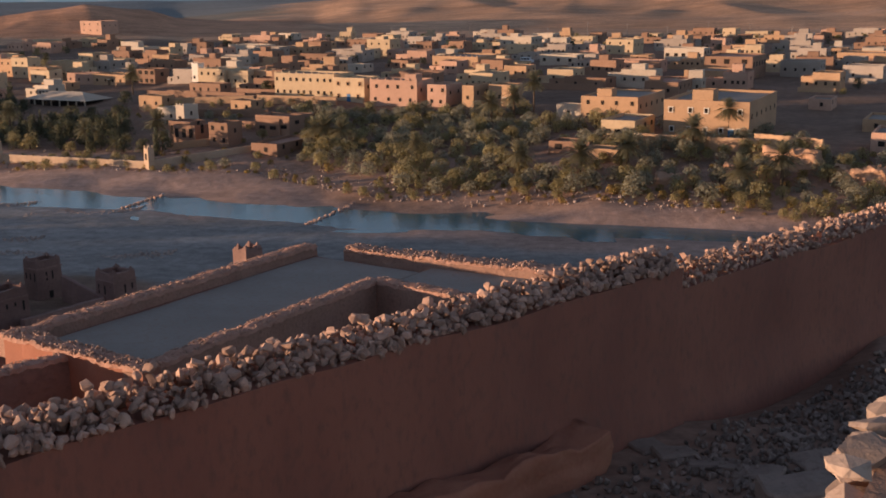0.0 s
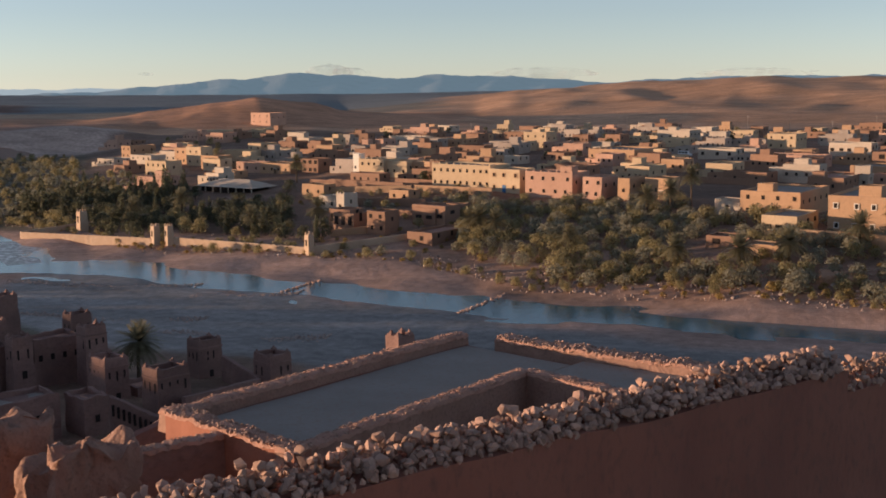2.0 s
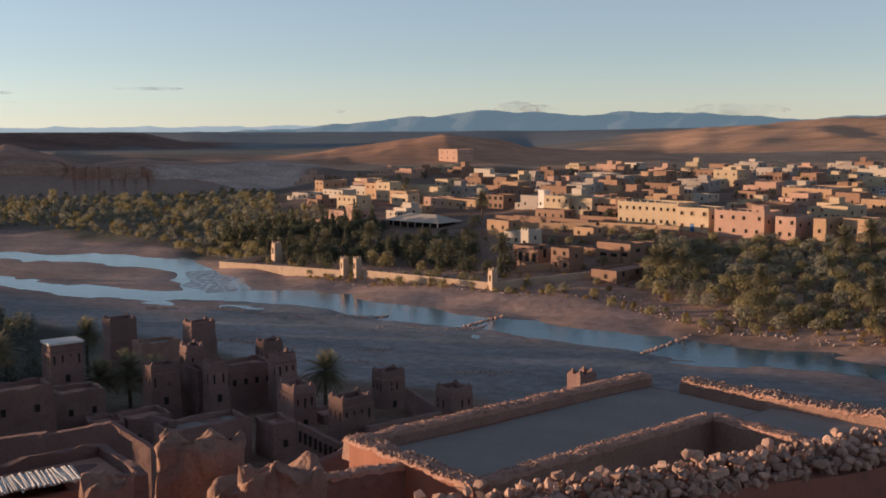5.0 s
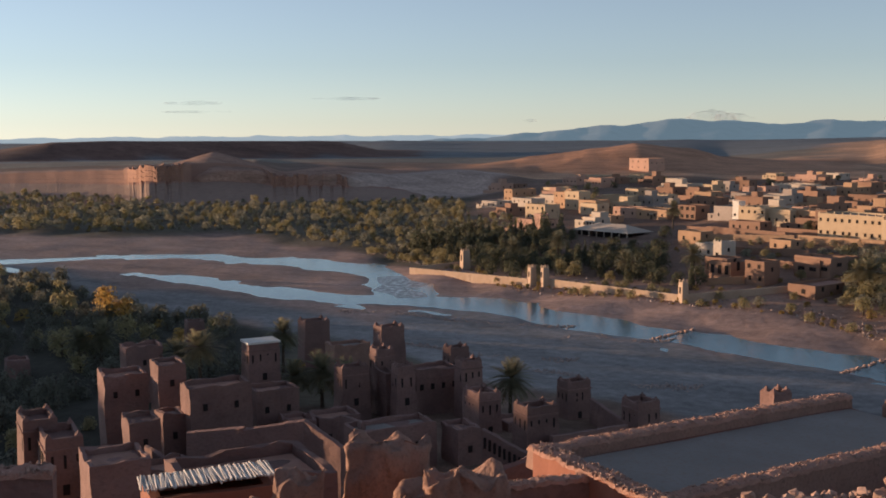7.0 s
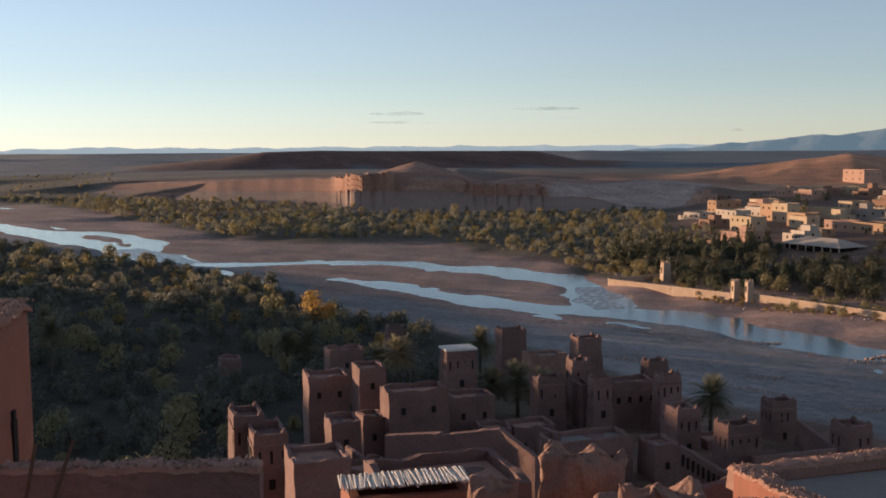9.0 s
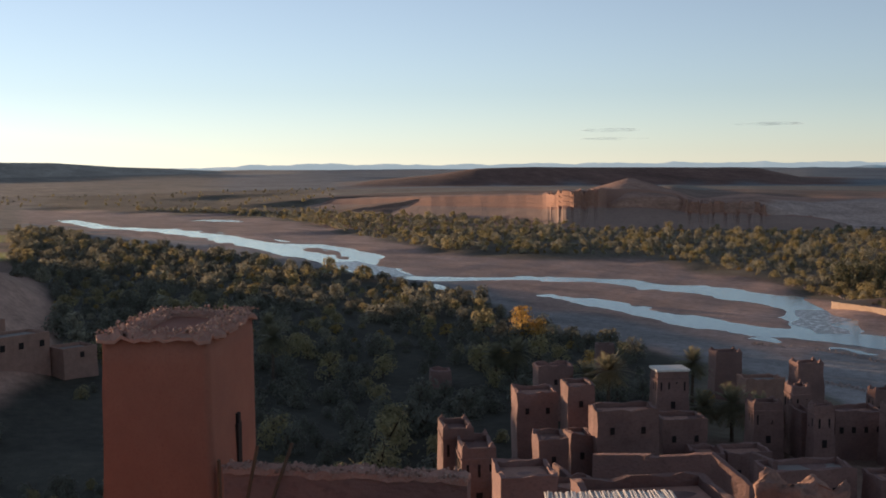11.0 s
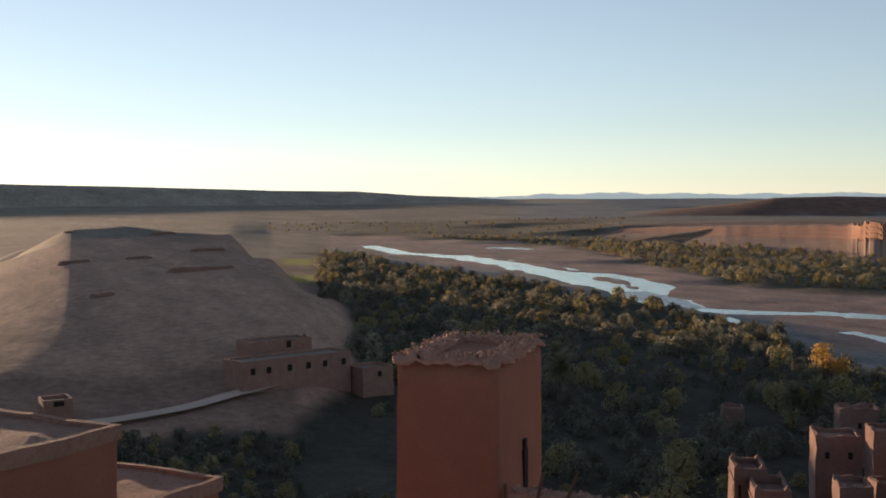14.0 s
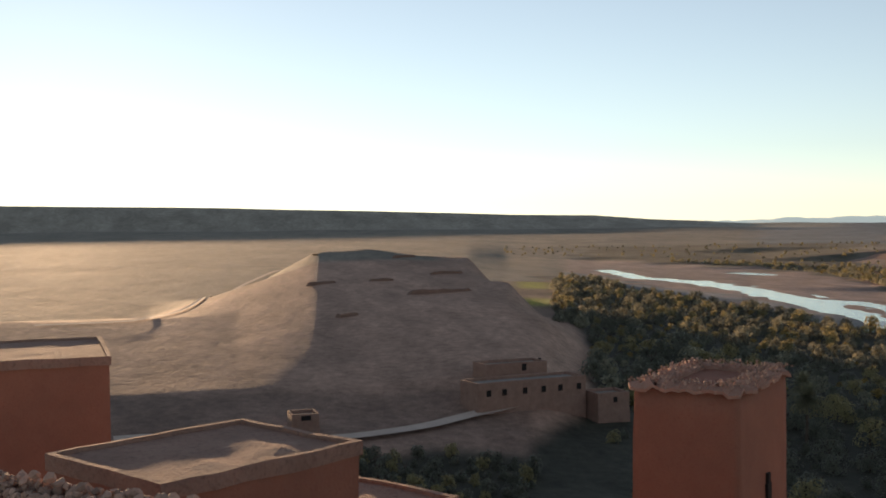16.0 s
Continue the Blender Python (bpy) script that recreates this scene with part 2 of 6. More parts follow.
# terrain profiles: bearing to the left of north in degrees -> (distance, height) knots round the look-out
PROFILES = {
    -180: [(0, 31), (60, 30), (200, 18), (500, 8), (3000, 10), (4900, 10)],
    -100: [(0, 31), (40, 26), (120, 6), (200, 1), (600, 6), (3000, 20), (4900, 20)],
    -45: [(0, 30.6), (6, 30.3), (20, 29), (60, 14), (110, 2), (150, 0), (160, 0), (168, 2), (230, 6), (600, 9), (760, 9), (1100, 48), (1500, 38), (4900, 12)],
    -21: [(0, 30.6), (6, 30.25), (17, 30.2), (24, 27), (40, 20), (100, 3), (130, 0), (163, 0), (168, 1.6), (200, 6.5), (300, 8), (600, 9.5), (760, 9), (1100, 46), (1500, 36), (4900, 12)],
    -7: [(0, 30.6), (6, 30.25), (12, 30.2), (20, 26), (40, 20), (100, 3), (130, 0), (165, 0), (170, 1.6), (200, 6.5), (300, 8), (600, 9.5), (760, 9), (1100, 42), (1500, 34), (4900, 12)],
    0: [(0, 30.6), (6, 30.25), (10, 30.2), (20, 26), (40, 20), (100, 3), (135, 0), (176, 0), (180, 1.6), (225, 6), (300, 8), (600, 9), (770, 9), (1100, 37), (1500, 32), (4900, 12)],
    5.7: [(0, 30.6), (6, 30.25), (9, 30.2), (20, 26), (40, 20), (100, 4), (140, 0), (182, 0), (187, 1.6), (250, 6), (300, 7.5), (600, 8.5), (800, 9), (1100, 29), (1500, 28), (4900, 12)],
    7.7: [(0, 30.6), (6, 30.2), (8.5, 30), (20, 26), (40, 20), (100, 4), (140, 0), (186, 0), (192, 1.6), (255, 6), (300, 7.5), (560, 8.5), (680, 10), (820, 13), (900, 11), (1100, 22), (1500, 22), (4900, 12)],
    14.7: [(0, 30.6), (6, 29.6), (20, 26), (40, 20), (100, 4), (145, 0), (200, 0), (206, 1.4), (260, 4.5), (300, 6.5), (600, 8.5), (680, 10), (820, 18.5), (950, 11), (1100, 9), (4900, 12)],
    19: [(0, 30.6), (6, 29), (20, 25.5), (40, 19), (100, 4), (150, 0), (214, 0), (220, 1.4), (262, 3), (330, 4.5), (420, 6), (600, 9), (690, 12), (820, 28.5), (960, 12), (4900, 12)],
    16.2: [(0, 30.6), (6, 29.4), (20, 25.8), (40, 19.5), (100, 4), (148, 0), (205, 0), (211, 1.4), (260, 3.8), (310, 5.5), (600, 8.7), (690, 11.5), (820, 24.5), (960, 11.5), (4900, 12)],
    24.2: [(0, 30.4), (6, 29), (20, 25), (40, 18), (95, 4.5), (160, 0), (235, 0), (241, 1.4), (300, 2.4), (400, 4.5), (600, 8), (700, 11), (820, 19), (960, 10), (4900, 13)],
    27.5: [(0, 30.4), (6, 29), (20, 25), (40, 17), (90, 5), (115, 4), (165, 0), (258, 0), (264, 1.4), (420, 4), (610, 2.5), (640, 14), (800, 13), (1000, 9), (4900, 14)],
    32: [(0, 30.4), (6, 29), (20, 25), (40, 16), (90, 5), (125, 3.5), (180, 0), (305, 0), (312, 1.2), (590, 2), (605, 3), (640, 13), (1350, 9), (1450, 10), (1520, 12), (4900, 17)],
    34.5: [(0, 30.4), (6, 28.5), (20, 24.5), (40, 16), (90, 5), (130, 3), (185, 0), (332, 0), (340, 1.2), (585, 2), (611, 7), (615, 14.5), (1350, 9), (1470, 28), (1620, 28), (1800, 8), (4900, 18)],
    37.3: [(0, 30.4), (6, 28.5), (20, 24.5), (40, 16), (90, 5), (135, 3), (196, 0), (365, 0), (372, 1.2), (585, 2), (614, 6), (618, 12.5), (800, 12), (1350, 9), (1455, 28.6), (1640, 28.6), (1800, 8), (4900, 18)],
    38.6: [(0, 30.4), (6, 28.5), (20, 24.5), (40, 16), (90, 5), (140, 2.5), (205, 0), (375, 0), (382, 1.2), (585, 2), (614, 8), (619, 17), (700, 18), (1350, 9), (1455, 29), (1640, 29), (1800, 8), (4900, 18)],
    40.7: [(0, 30.4), (6, 28.5), (20, 24), (40, 16), (90, 5), (145, 2.5), (218, 0), (392, 0), (400, 1.2), (585, 2), (614, 8), (619, 16), (705, 26.5), (820, 12), (1350, 9), (1455, 29.4), (1640, 29.4), (1800, 8), (4900, 18)],
    43.8: [(0, 30.4), (6, 28), (20, 24), (40, 16), (90, 4.5), (150, 2), (226, 0), (398, 0), (406, 1.2), (615, 2), (645, 8), (650, 19.5), (740, 14), (1350, 9), (1455, 30), (1640, 30), (1800, 8), (4900, 18)],
    45.7: [(0, 30.4), (6, 28), (20, 24), (40, 15), (90, 4), (155, 2), (228, 1), (238, 0), (404, 0), (412, 1.2), (675, 2), (705, 7), (710, 14.5), (800, 12), (1350, 9), (1455, 31), (1640, 31), (1800, 8), (4900, 18)],
    48.6: [(0, 30.4), (6, 28), (20, 24), (40, 15), (90, 4), (160, 1.5), (278, 1), (288, 0), (422, 0), (430, 1.2), (715, 2), (748, 7), (753, 13), (900, 11), (1350, 9), (1465, 29.5), (1640, 29.5), (1800, 8), (4900, 19)],
    51: [(0, 30.4), (6, 28), (20, 24), (40, 15), (90, 3), (160, 1.2), (300, 1), (310, 0), (436, 0), (446, 1.2), (755, 2), (790, 7), (795, 12), (950, 10), (1350, 9), (1480, 20), (1640, 20), (1800, 8), (4900, 19)],
    56: [(0, 30.4), (6, 28), (20, 24), (40, 14), (90, 3), (160, 1.2), (345, 1), (355, 0), (560, 0), (570, 1.2), (900, 2), (930, 9), (1300, 8), (1900, 9), (3000, 14), (4900, 21)],
    62: [(0, 30.4), (6, 28), (20, 25), (40, 14), (90, 2.5), (140, 1.2), (420, 1), (430, 0), (790, 0), (800, 1.2), (1100, 2), (1150, 6), (1900, 8), (3000, 14), (4900, 23)],
    66: [(0, 30.4), (6, 28), (20, 25), (40, 14), (90, 2.5), (140, 1.2), (500, 1), (510, 0), (860, 0), (870, 1.2), (1200, 3), (1900, 9), (3000, 14), (3300, 31), (4900, 31)],
    70: [(0, 30.4), (6, 28), (20, 25), (40, 14), (90, 2.5), (140, 1.2), (195, 2), (225, 3), (300, 1.5), (640, 1), (650, 0), (980, 0), (990, 1), (1900, 9), (3000, 13), (3300, 48), (4900, 48)],
    72.6: [(0, 30.4), (6, 28), (20, 25), (40, 14), (90, 2.5), (140, 1.2), (170, 3), (190, 7), (270, 11), (380, 1.5), (720, 1), (1000, 1), (1900, 9), (3000, 12), (3300, 50), (4900, 50)],
    74.4: [(0, 30.4), (6, 28), (20, 25), (40, 14), (90, 2.5), (140, 1.2), (172, 4), (190, 8), (330, 16.5), (420, 2), (1000, 1), (1900, 9), (3000, 12), (3300, 51), (4900, 51)],
    76.4: [(0, 30.4), (6, 28), (20, 25), (40, 14), (90, 2.5), (140, 1.5), (172, 4.5), (190, 8), (400, 21.8), (520, 2), (1900, 9), (3000, 12), (3300, 55), (4900, 55)],
    81.7: [(0, 30.4), (6, 28), (20, 25), (40, 14), (90, 3), (140, 2), (172, 4.5), (188, 7), (420, 24.6), (560, 3), (1900, 9), (3000, 12), (3300, 66), (4900, 66)],
    84.4: [(0, 30.4), (6, 28), (20, 25), (40, 14), (90, 3), (140, 2), (168, 4.5), (185, 7), (420, 23.7), (540, 3), (1900, 9), (3000, 12), (3300, 70), (4900, 70)],
    88.4: [(0, 30.4), (6, 28), (20, 25), (40, 15), (90, 4), (140, 3), (168, 5), (185, 7), (380, 12.5), (460, 3), (1900, 9), (3000, 12), (3300, 76), (4900, 76)],
    93: [(0, 30.4), (6, 28), (20, 26), (40, 18), (90, 6), (140, 4), (168, 6), (185, 7), (300, 9.5), (380, 3), (1900, 9), (3000, 12), (3300, 80), (4900, 80)],
    100: [(0, 30.4), (6, 28), (20, 26), (40, 22), (90, 8), (140, 4), (168, 6), (185, 7), (290, 11), (380, 3), (1900, 9), (3000, 12), (3300, 84), (4900, 84)],
    130: [(0, 31), (60, 30), (150, 12), (300, 6), (1900, 9), (3000, 12), (3300, 60), (4900, 60)],
    180: [(0, 31), (60, 30), (200, 18), (500, 8), (3000, 10), (4900, 10)],
}
BEARINGS = sorted(PROFILES)


def ground_height(x, y):
    """Height of the bare land at the plan positions x, y (arrays or numbers)."""
    x, y = np.atleast_1d(np.asarray(x, float)), np.atleast_1d(np.asarray(y, float))
    far, turn = np.hypot(x, y), np.degrees(np.arctan2(-x, y))
    rows = np.array([np.interp(far, *zip(*PROFILES[b])) for b in BEARINGS])
    i = np.clip(np.searchsorted(BEARINGS, turn) - 1, 0, len(BEARINGS) - 2)
    b = np.array(BEARINGS, float)
    s = (turn - b[i]) / (b[i + 1] - b[i])
    n = np.arange(len(x))
    return rows[i, n] * (1 - s) + rows[i + 1, n] * s


def height(x, y):
    return float(ground_height(x, y)[0])


NEAR_BED = ((-60, 110), (-20, 110), (0, 112), (14.7, 122), (27, 150), (36, 190), (42, 222), (45.5, 228), (49, 286), (54, 335), (59, 395), (66.6, 510), (71, 660))
FAR_BED = ((-60, 162), (-20, 163), (0, 177), (5.7, 183), (11, 203), (16.8, 216), (25.6, 241), (31, 298), (35.6, 345), (40, 394), (46, 404), (51, 433), (55, 533), (59.5, 728), (62, 790), (66, 860), (70, 980))


def bed_limits(turn):
    return np.interp(turn, *zip(*NEAR_BED)), np.interp(turn, *zip(*FAR_BED))


UPPER = [(-721.8, 270.9, 12), (-612.4, 254.4, 14), (-572.9, 265.6, 20), (-491.3, 262.2, 18), (-426.9, 248, 20), (-382, 235, 17), (-351.6, 227, 17), (-313.2, 218, 20),
         (-266.2, 207.4, 14), (-254.7, 215.2, 10), (-241.6, 233.1, 9), (-220, 245.3, 11), (-198.8, 246.2, 17), (-178.7, 246.4, 18), (-159.9, 243.4, 13), (-143, 232, 14), (-129, 214, 15), (-122, 203, 14)]
LOWER = [(-208.3, 206.7, 3), (-185.7, 204.1, 7), (-158.6, 196.7, 9), (-133.3, 194, 12), (-121.4, 197.9, 15), (-108.5, 199.4, 16), (-94.6, 197.7, 15), (-79.2, 190.3, 15), (-66.5, 186, 13), (-57.2, 183.3, 12),
         (-51.3, 182.4, 13.5), (-40.6, 177.9, 13.4), (-30.4, 173.2, 14), (-17.2, 170, 13.8), (-2.9, 166.8, 12), (14.2, 161.5, 10), (30.6, 158.6, 9), (46.4, 156, 9), (75, 150, 9), (120, 138, 9)]
ARM = [(-432, 254, 8), (-404, 261, 12), (-375, 260, 10), (-345, 247, 13), (-316, 224, 8)]
SIDE = [(-248.9, 200.8, 4), (-234.4, 194, 7), (-226, 192, 3), (-204.4, 185.4, 3)]
POOL = [(-655, 336, 14), (-635, 341, 24), (-614, 345, 14)]


def channel_depth(x, y):
    """How deep the streams have cut into the gravel at x, y: 1 in mid-stream, 0 away from the water."""
    out = np.zeros_like(x)
    for line in (UPPER, LOWER, ARM, SIDE, POOL):
        for (x0, y0, w0), (x1, y1, w1) in zip(line, line[1:]):
            k = np.clip(((x - x0) * (x1 - x0) + (y - y0) * (y1 - y0)) / ((x1 - x0) ** 2 + (y1 - y0) ** 2), 0, 1)
            far = np.hypot(x - x0 - k * (x1 - x0), y - y0 - k * (y1 - y0))
            out = np.maximum(out, np.exp(-(far / (0.36 * (w0 + (w1 - w0) * k) + 0.4)) ** 4))
    return out


def build_ground():
    turns = np.concatenate([np.arange(-180, -32, 4.0), np.arange(-32, 106, 0.31), np.linspace(106, 180, 20)])
    dists = np.concatenate([[0.0, 2.0, 4.0], np.geomspace(6, 575, 330), np.arange(578, 830, 2.6), np.geomspace(834, 4900, 150)])
    tt, dd = np.meshgrid(np.radians(turns), dists, indexing="ij")
    x, y = -np.sin(tt) * dd, np.cos(tt) * dd
    # the cliff line runs in and out in columns and gullies
    lobe = sum(np.sin(np.degrees(tt) * f + p) / f ** 0.55 for f, p in ((2.3, 0.5), (4.1, 1.9), (7.7, 4.0), (12.9, 2.2), (19.0, 5.1)))
    shift = np.clip((dd - 560) / 30, 0, 1) * np.clip((860 - dd) / 60, 0, 1) * np.clip((np.degrees(tt) - 31.5) / 2, 0, 1) * np.clip((58 - np.degrees(tt)) / 2, 0, 1) * 2.0 * lobe
    g = 1 + shift / np.maximum(dd, 1)
    z = ground_height((x * g).ravel(), (y * g).ravel()).reshape(x.shape)
    deg, rng = np.degrees(tt), np.random.RandomState(4)

    def waves(wl, seed, n=14):
        r = np.random.RandomState(seed)
        out = np.zeros_like(x)
        for _ in range(n):
            a, w, ph = r.uniform(0, 6.28), wl * r.uniform(0.6, 1.7), r.uniform(0, 6.28)
            out += np.sin((np.cos(a) * x + np.sin(a) * y) * 6.283 / w + ph)
        return out / math.sqrt(n)

    near, far = bed_limits(deg)
    ragged = 1 + 0.02 * waves(70, 8)
    bed = (dd > near * ragged) & (dd < far * ragged) & (deg < 71.5) & (deg > -60)
    band = lambda v, lo, hi, s: np.clip((v - lo) / s, 0, 1) * np.clip((hi - v) / s, 0, 1)
    # low gravel bars in the bed, small roughness on the land, gullies on hills and cliffs
    z += np.where(bed, 0.07 * waves(24, 1) + 0.045 * waves(11, 41) + 0.1 - 0.42 * channel_depth(x, y), 0)
    z += np.where(~bed & (dd > 60) & (dd < 600) & ((deg < 70) | (dd < 165)), 0.25 * waves(30, 2), 0)
    z += band(dd, 760, 2500, 120) * band(deg, -60, 9, 4) * (1.6 * waves(240, 3) + 0.8 * waves(70, 5) - np.abs(1.8 * waves(130, 6)))
    z += band(dd, 690, 930, 60) * band(deg, 5, 27, 2) * (0.35 * waves(80, 7) - np.abs(0.5 * np.sin(deg * 9 + 0.8 * waves(90, 9))) - np.abs(0.35 * np.sin(deg * 23 + waves(50, 19))))
    cl = band(dd, 590, 830, 25) * band(deg, 26, 58, 2)
    z += cl * (0.4 * waves(45, 10) - np.abs(0.3 * waves(16, 11)))
    z += band(dd, 175, 520, 30) * band(deg, 71, 84, 2) * (0.2 * waves(60, 12) + 0.1 * waves(16, 13))
    z += band(dd, 1900, 5000, 300) * 1.5 * waves(500, 14)
    verts = np.stack([x, y, z], -1).reshape(-1, 3)
    na, nd = x.shape
    i, j = np.meshgrid(np.arange(na - 1), np.arange(nd - 1), indexing="ij")
    k = (i * nd + j).ravel()
    faces = np.stack([k, k + nd, k + nd + 1, k + 1], -1)
    t2, d2 = deg + 0.7 * waves(45, 21), dd * (1 + 0.02 * waves(60, 22))
    col = np.empty(x.shape + (3,))
    col[:] = SOILS["soil"]

    def lay(where, soil):
        col[where] = SOILS[soil]

    # far plains greyed and blued: distance haze put into their soil colour
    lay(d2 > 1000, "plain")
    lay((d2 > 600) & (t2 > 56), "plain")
    lay((d2 > 1250) & (t2 < 62), "hazed_plain")
    lay((d2 > 640) & (d2 < 1000) & (t2 < 28), "hill")
    lay((d2 > 690) & (d2 < 1750) & (t2 < 9.5), "hill")
    lay((d2 > 690) & (d2 < 960) & (t2 > 8) & (t2 < 28), "fort_hill")
    lay((d2 < far + 26) & (d2 > far) & (t2 < 30), "bank")
    lay((d2 > 570) & (d2 < 760) & (t2 >= 27) & (t2 < 57), "cliff")
    lay((d2 > 570) & (d2 < 660) & (t2 >= 26) & (t2 < 34), "scree")
    lay((d2 > 1330) & (d2 < 1810) & (t2 > 30) & (t2 < 55), "mesa")
    lay((d2 < 575) & (t2 > 27.5) & (t2 < 72) & ~bed & (d2 > 130), "field")
    lay((d2 > 560) & (d2 < 1300) & (t2 > 57) & (t2 < 70.5) & ~bed, "field")
    # near-bank soil taken near black, the shade between trees put into its colour
    lay((d2 < 165) & (d2 > 60) & (t2 > 46), "shaded_grove_floor")
    lay((d2 < near) & (t2 > 38) & (t2 < 72) & (d2 > 90), "shaded_grove_floor")
    # far western heights lightened, pale haze put into their colour
    lay((dd > 2950) & (t2 > 58), "hazed_plateau")
    lay((dd > 150) & (dd < 560) & (t2 > 69) & (z > 2.8), "rock")
    lay((dd > 152) & (dd < 182) & (t2 > 73), "earth")
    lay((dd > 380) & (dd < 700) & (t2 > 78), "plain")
    lay((dd > 430) & (dd < 470) & (deg > 71.9) & (deg < 73.5), "crop")
    lay((dd > 540) & (dd < 600) & (deg > 72.3) & (deg < 73.8), "crop")
    lay(bed, "gravel")
    # pinkish bed material, its tint also giving the low sun on the bars
    lay(bed & (deg > 31 + 2 * waves(60, 33)) & (d2 > near * 1.13), "sunlit_sand")
    lay(bed & (deg < 36) & (d2 > far * (0.86 + 0.02 * waves(50, 34))), "sunlit_sand")
    lay(bed & (waves(38, 31) + 0.6 * waves(90, 32) > 1.0), "sunlit_sand")
    lay(d2 < 60, "earth")
    for _ in range(2):
        col[1:-1, 1:-1] = (col[1:-1, 1:-1] * 2 + col[:-2, 1:-1] + col[2:, 1:-1] + col[1:-1, :-2] + col[1:-1, 2:]) / 6
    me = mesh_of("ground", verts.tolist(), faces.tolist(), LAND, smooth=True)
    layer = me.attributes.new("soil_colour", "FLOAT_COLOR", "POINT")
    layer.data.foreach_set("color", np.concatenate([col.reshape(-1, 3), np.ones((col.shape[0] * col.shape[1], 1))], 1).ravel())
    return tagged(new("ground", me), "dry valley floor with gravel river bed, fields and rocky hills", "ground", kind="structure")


build_ground()


def ribbon(name, rows, z, mat, label, category, seed=1):
    """A winding strip along rows of (x, y, width), its banks uneven."""
    rows = np.array(rows)
    t = np.arange(len(rows))
    s = np.linspace(0, len(rows) - 1, (len(rows) - 1) * 10 + 1)
    c = np.stack([np.interp(s, t, rows[:, i]) for i in range(3)], -1)
    for _ in range(6):
        c[1:-1] = (c[:-2] + 2 * c[1:-1] + c[2:]) / 4
    d = np.gradient(c[:, :2], axis=0)
    d /= np.linalg.norm(d, axis=1)[:, None]
    nrm = np.stack([-d[:, 1], d[:, 0]], -1)
    r = np.random.RandomState(seed)
    soft = np.hanning(17) / np.sqrt((np.hanning(17) ** 2).sum())
    j1, j2 = (0.5 + 0.12 * np.convolve(r.normal(size=len(s) + 16), soft, "valid") for _ in range(2))
    l, rr = c[:, :2] + nrm * (c[:, 2] * j1)[:, None], c[:, :2] - nrm * (c[:, 2] * j2)[:, None]
    verts = [(*p, z) for p in l] + [(*p, z) for p in rr]
    n = len(s)
    me = mesh_of(name, verts, [(i, i + n, i + n + 1, i + 1) for i in range(n - 1)], mat)
    return tagged(new(name, me), label, category, kind="structure")


wider = lambda rows, k, e: [(x, y, w * k + e) for x, y, w in rows]
ribbon("water", wider(UPPER, 1.35, 1.0), 0.05, WATER, "shallow river stream reflecting the evening sky", "river", 5)
ribbon("water", wider(ARM, 1.3, 1.0), 0.055, WATER, "narrow stream arm beside a gravel island", "river", 11)
ribbon("rapids", [(-143, 231, 6), (-134, 222, 11), (-127, 211, 13), (-120, 202, 9)], 0.075, RAPIDS, "broken white water where two streams join", "river", 12)
ribbon("rapids", [(-330, 225, 10), (-300, 216, 13), (-272, 208.5, 9)], 0.075, RAPIDS, "broken white water on the stream bend", "river", 13)
ribbon("water", wider(LOWER, 1.35, 1.0), 0.055, WATER, "calm river channel reflecting the evening sky", "river", 6)
ribbon("water", wider(SIDE, 1.3, 1.0), 0.05, WATER, "thin side stream on the gravel bed", "river", 7)
ribbon("water", wider(POOL, 1.2, 1.0), 0.05, WATER, "small pool on the far gravel bed", "river", 8)


def ridge(name, skyline, dist, base, mat, label, seed):
    """A far range of hills as a solid ridge whose crest follows (bearing, elevation in degrees)."""
    b = np.array([p[0] for p in skyline], float)
    e = np.array([p[1] for p in skyline], float)
    t = np.arange(b.min(), b.max(), 0.12)
    r = np.random.RandomState(seed)
    wob = sum(np.sin(t * f + r.uniform(0, 6)) / f for f in (1.7, 2.9, 4.3, 7.1, 11.0, 17.0)) * 0.05
    h = 35 + dist * np.tan(np.radians(np.interp(t, b, e) + wob))
    rows = [(dist - 420, 0.0), (dist - 300, 0.30), (dist - 170, 0.55), (dist - 60, 0.88), (dist, 1.0), (dist + 250, 0.2)]
    verts, n = [], len(t)
    for d, k in rows:
        dz = np.convolve(r.normal(size=n + 8), np.ones(9) / 3, 'valid') * 0.5
        gul = 35 * np.sin(t * 2.3 + k * 3)
        for a, hh, q, g in zip(np.radians(t), h, dz, gul):
            f = d + (g if 0 < k < 1 else 0)
            verts.append((-math.sin(a) * f, math.cos(a) * f, base + (hh - base) * k + (q if 0 < k < 1 else 0)))
    faces = [(j * n + i + 1, j * n + i, (j + 1) * n + i, (j + 1) * n + i + 1) for j in range(len(rows) - 1) for i in range(n - 1)]
    return tagged(new(name, mesh_of(name, verts, faces, mat, smooth=True)), label, "mountains", kind="structure")


def distance_material(name, col, haze_glow, strength):
    """Far land seen through kilometres of air: the haze and its blue light are added as the surface's own emission."""
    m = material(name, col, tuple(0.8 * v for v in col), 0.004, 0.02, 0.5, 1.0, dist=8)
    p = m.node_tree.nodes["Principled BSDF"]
    p.inputs["Emission Color"].default_value, p.inputs["Emission Strength"].default_value = (*haze_glow, 1), strength
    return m


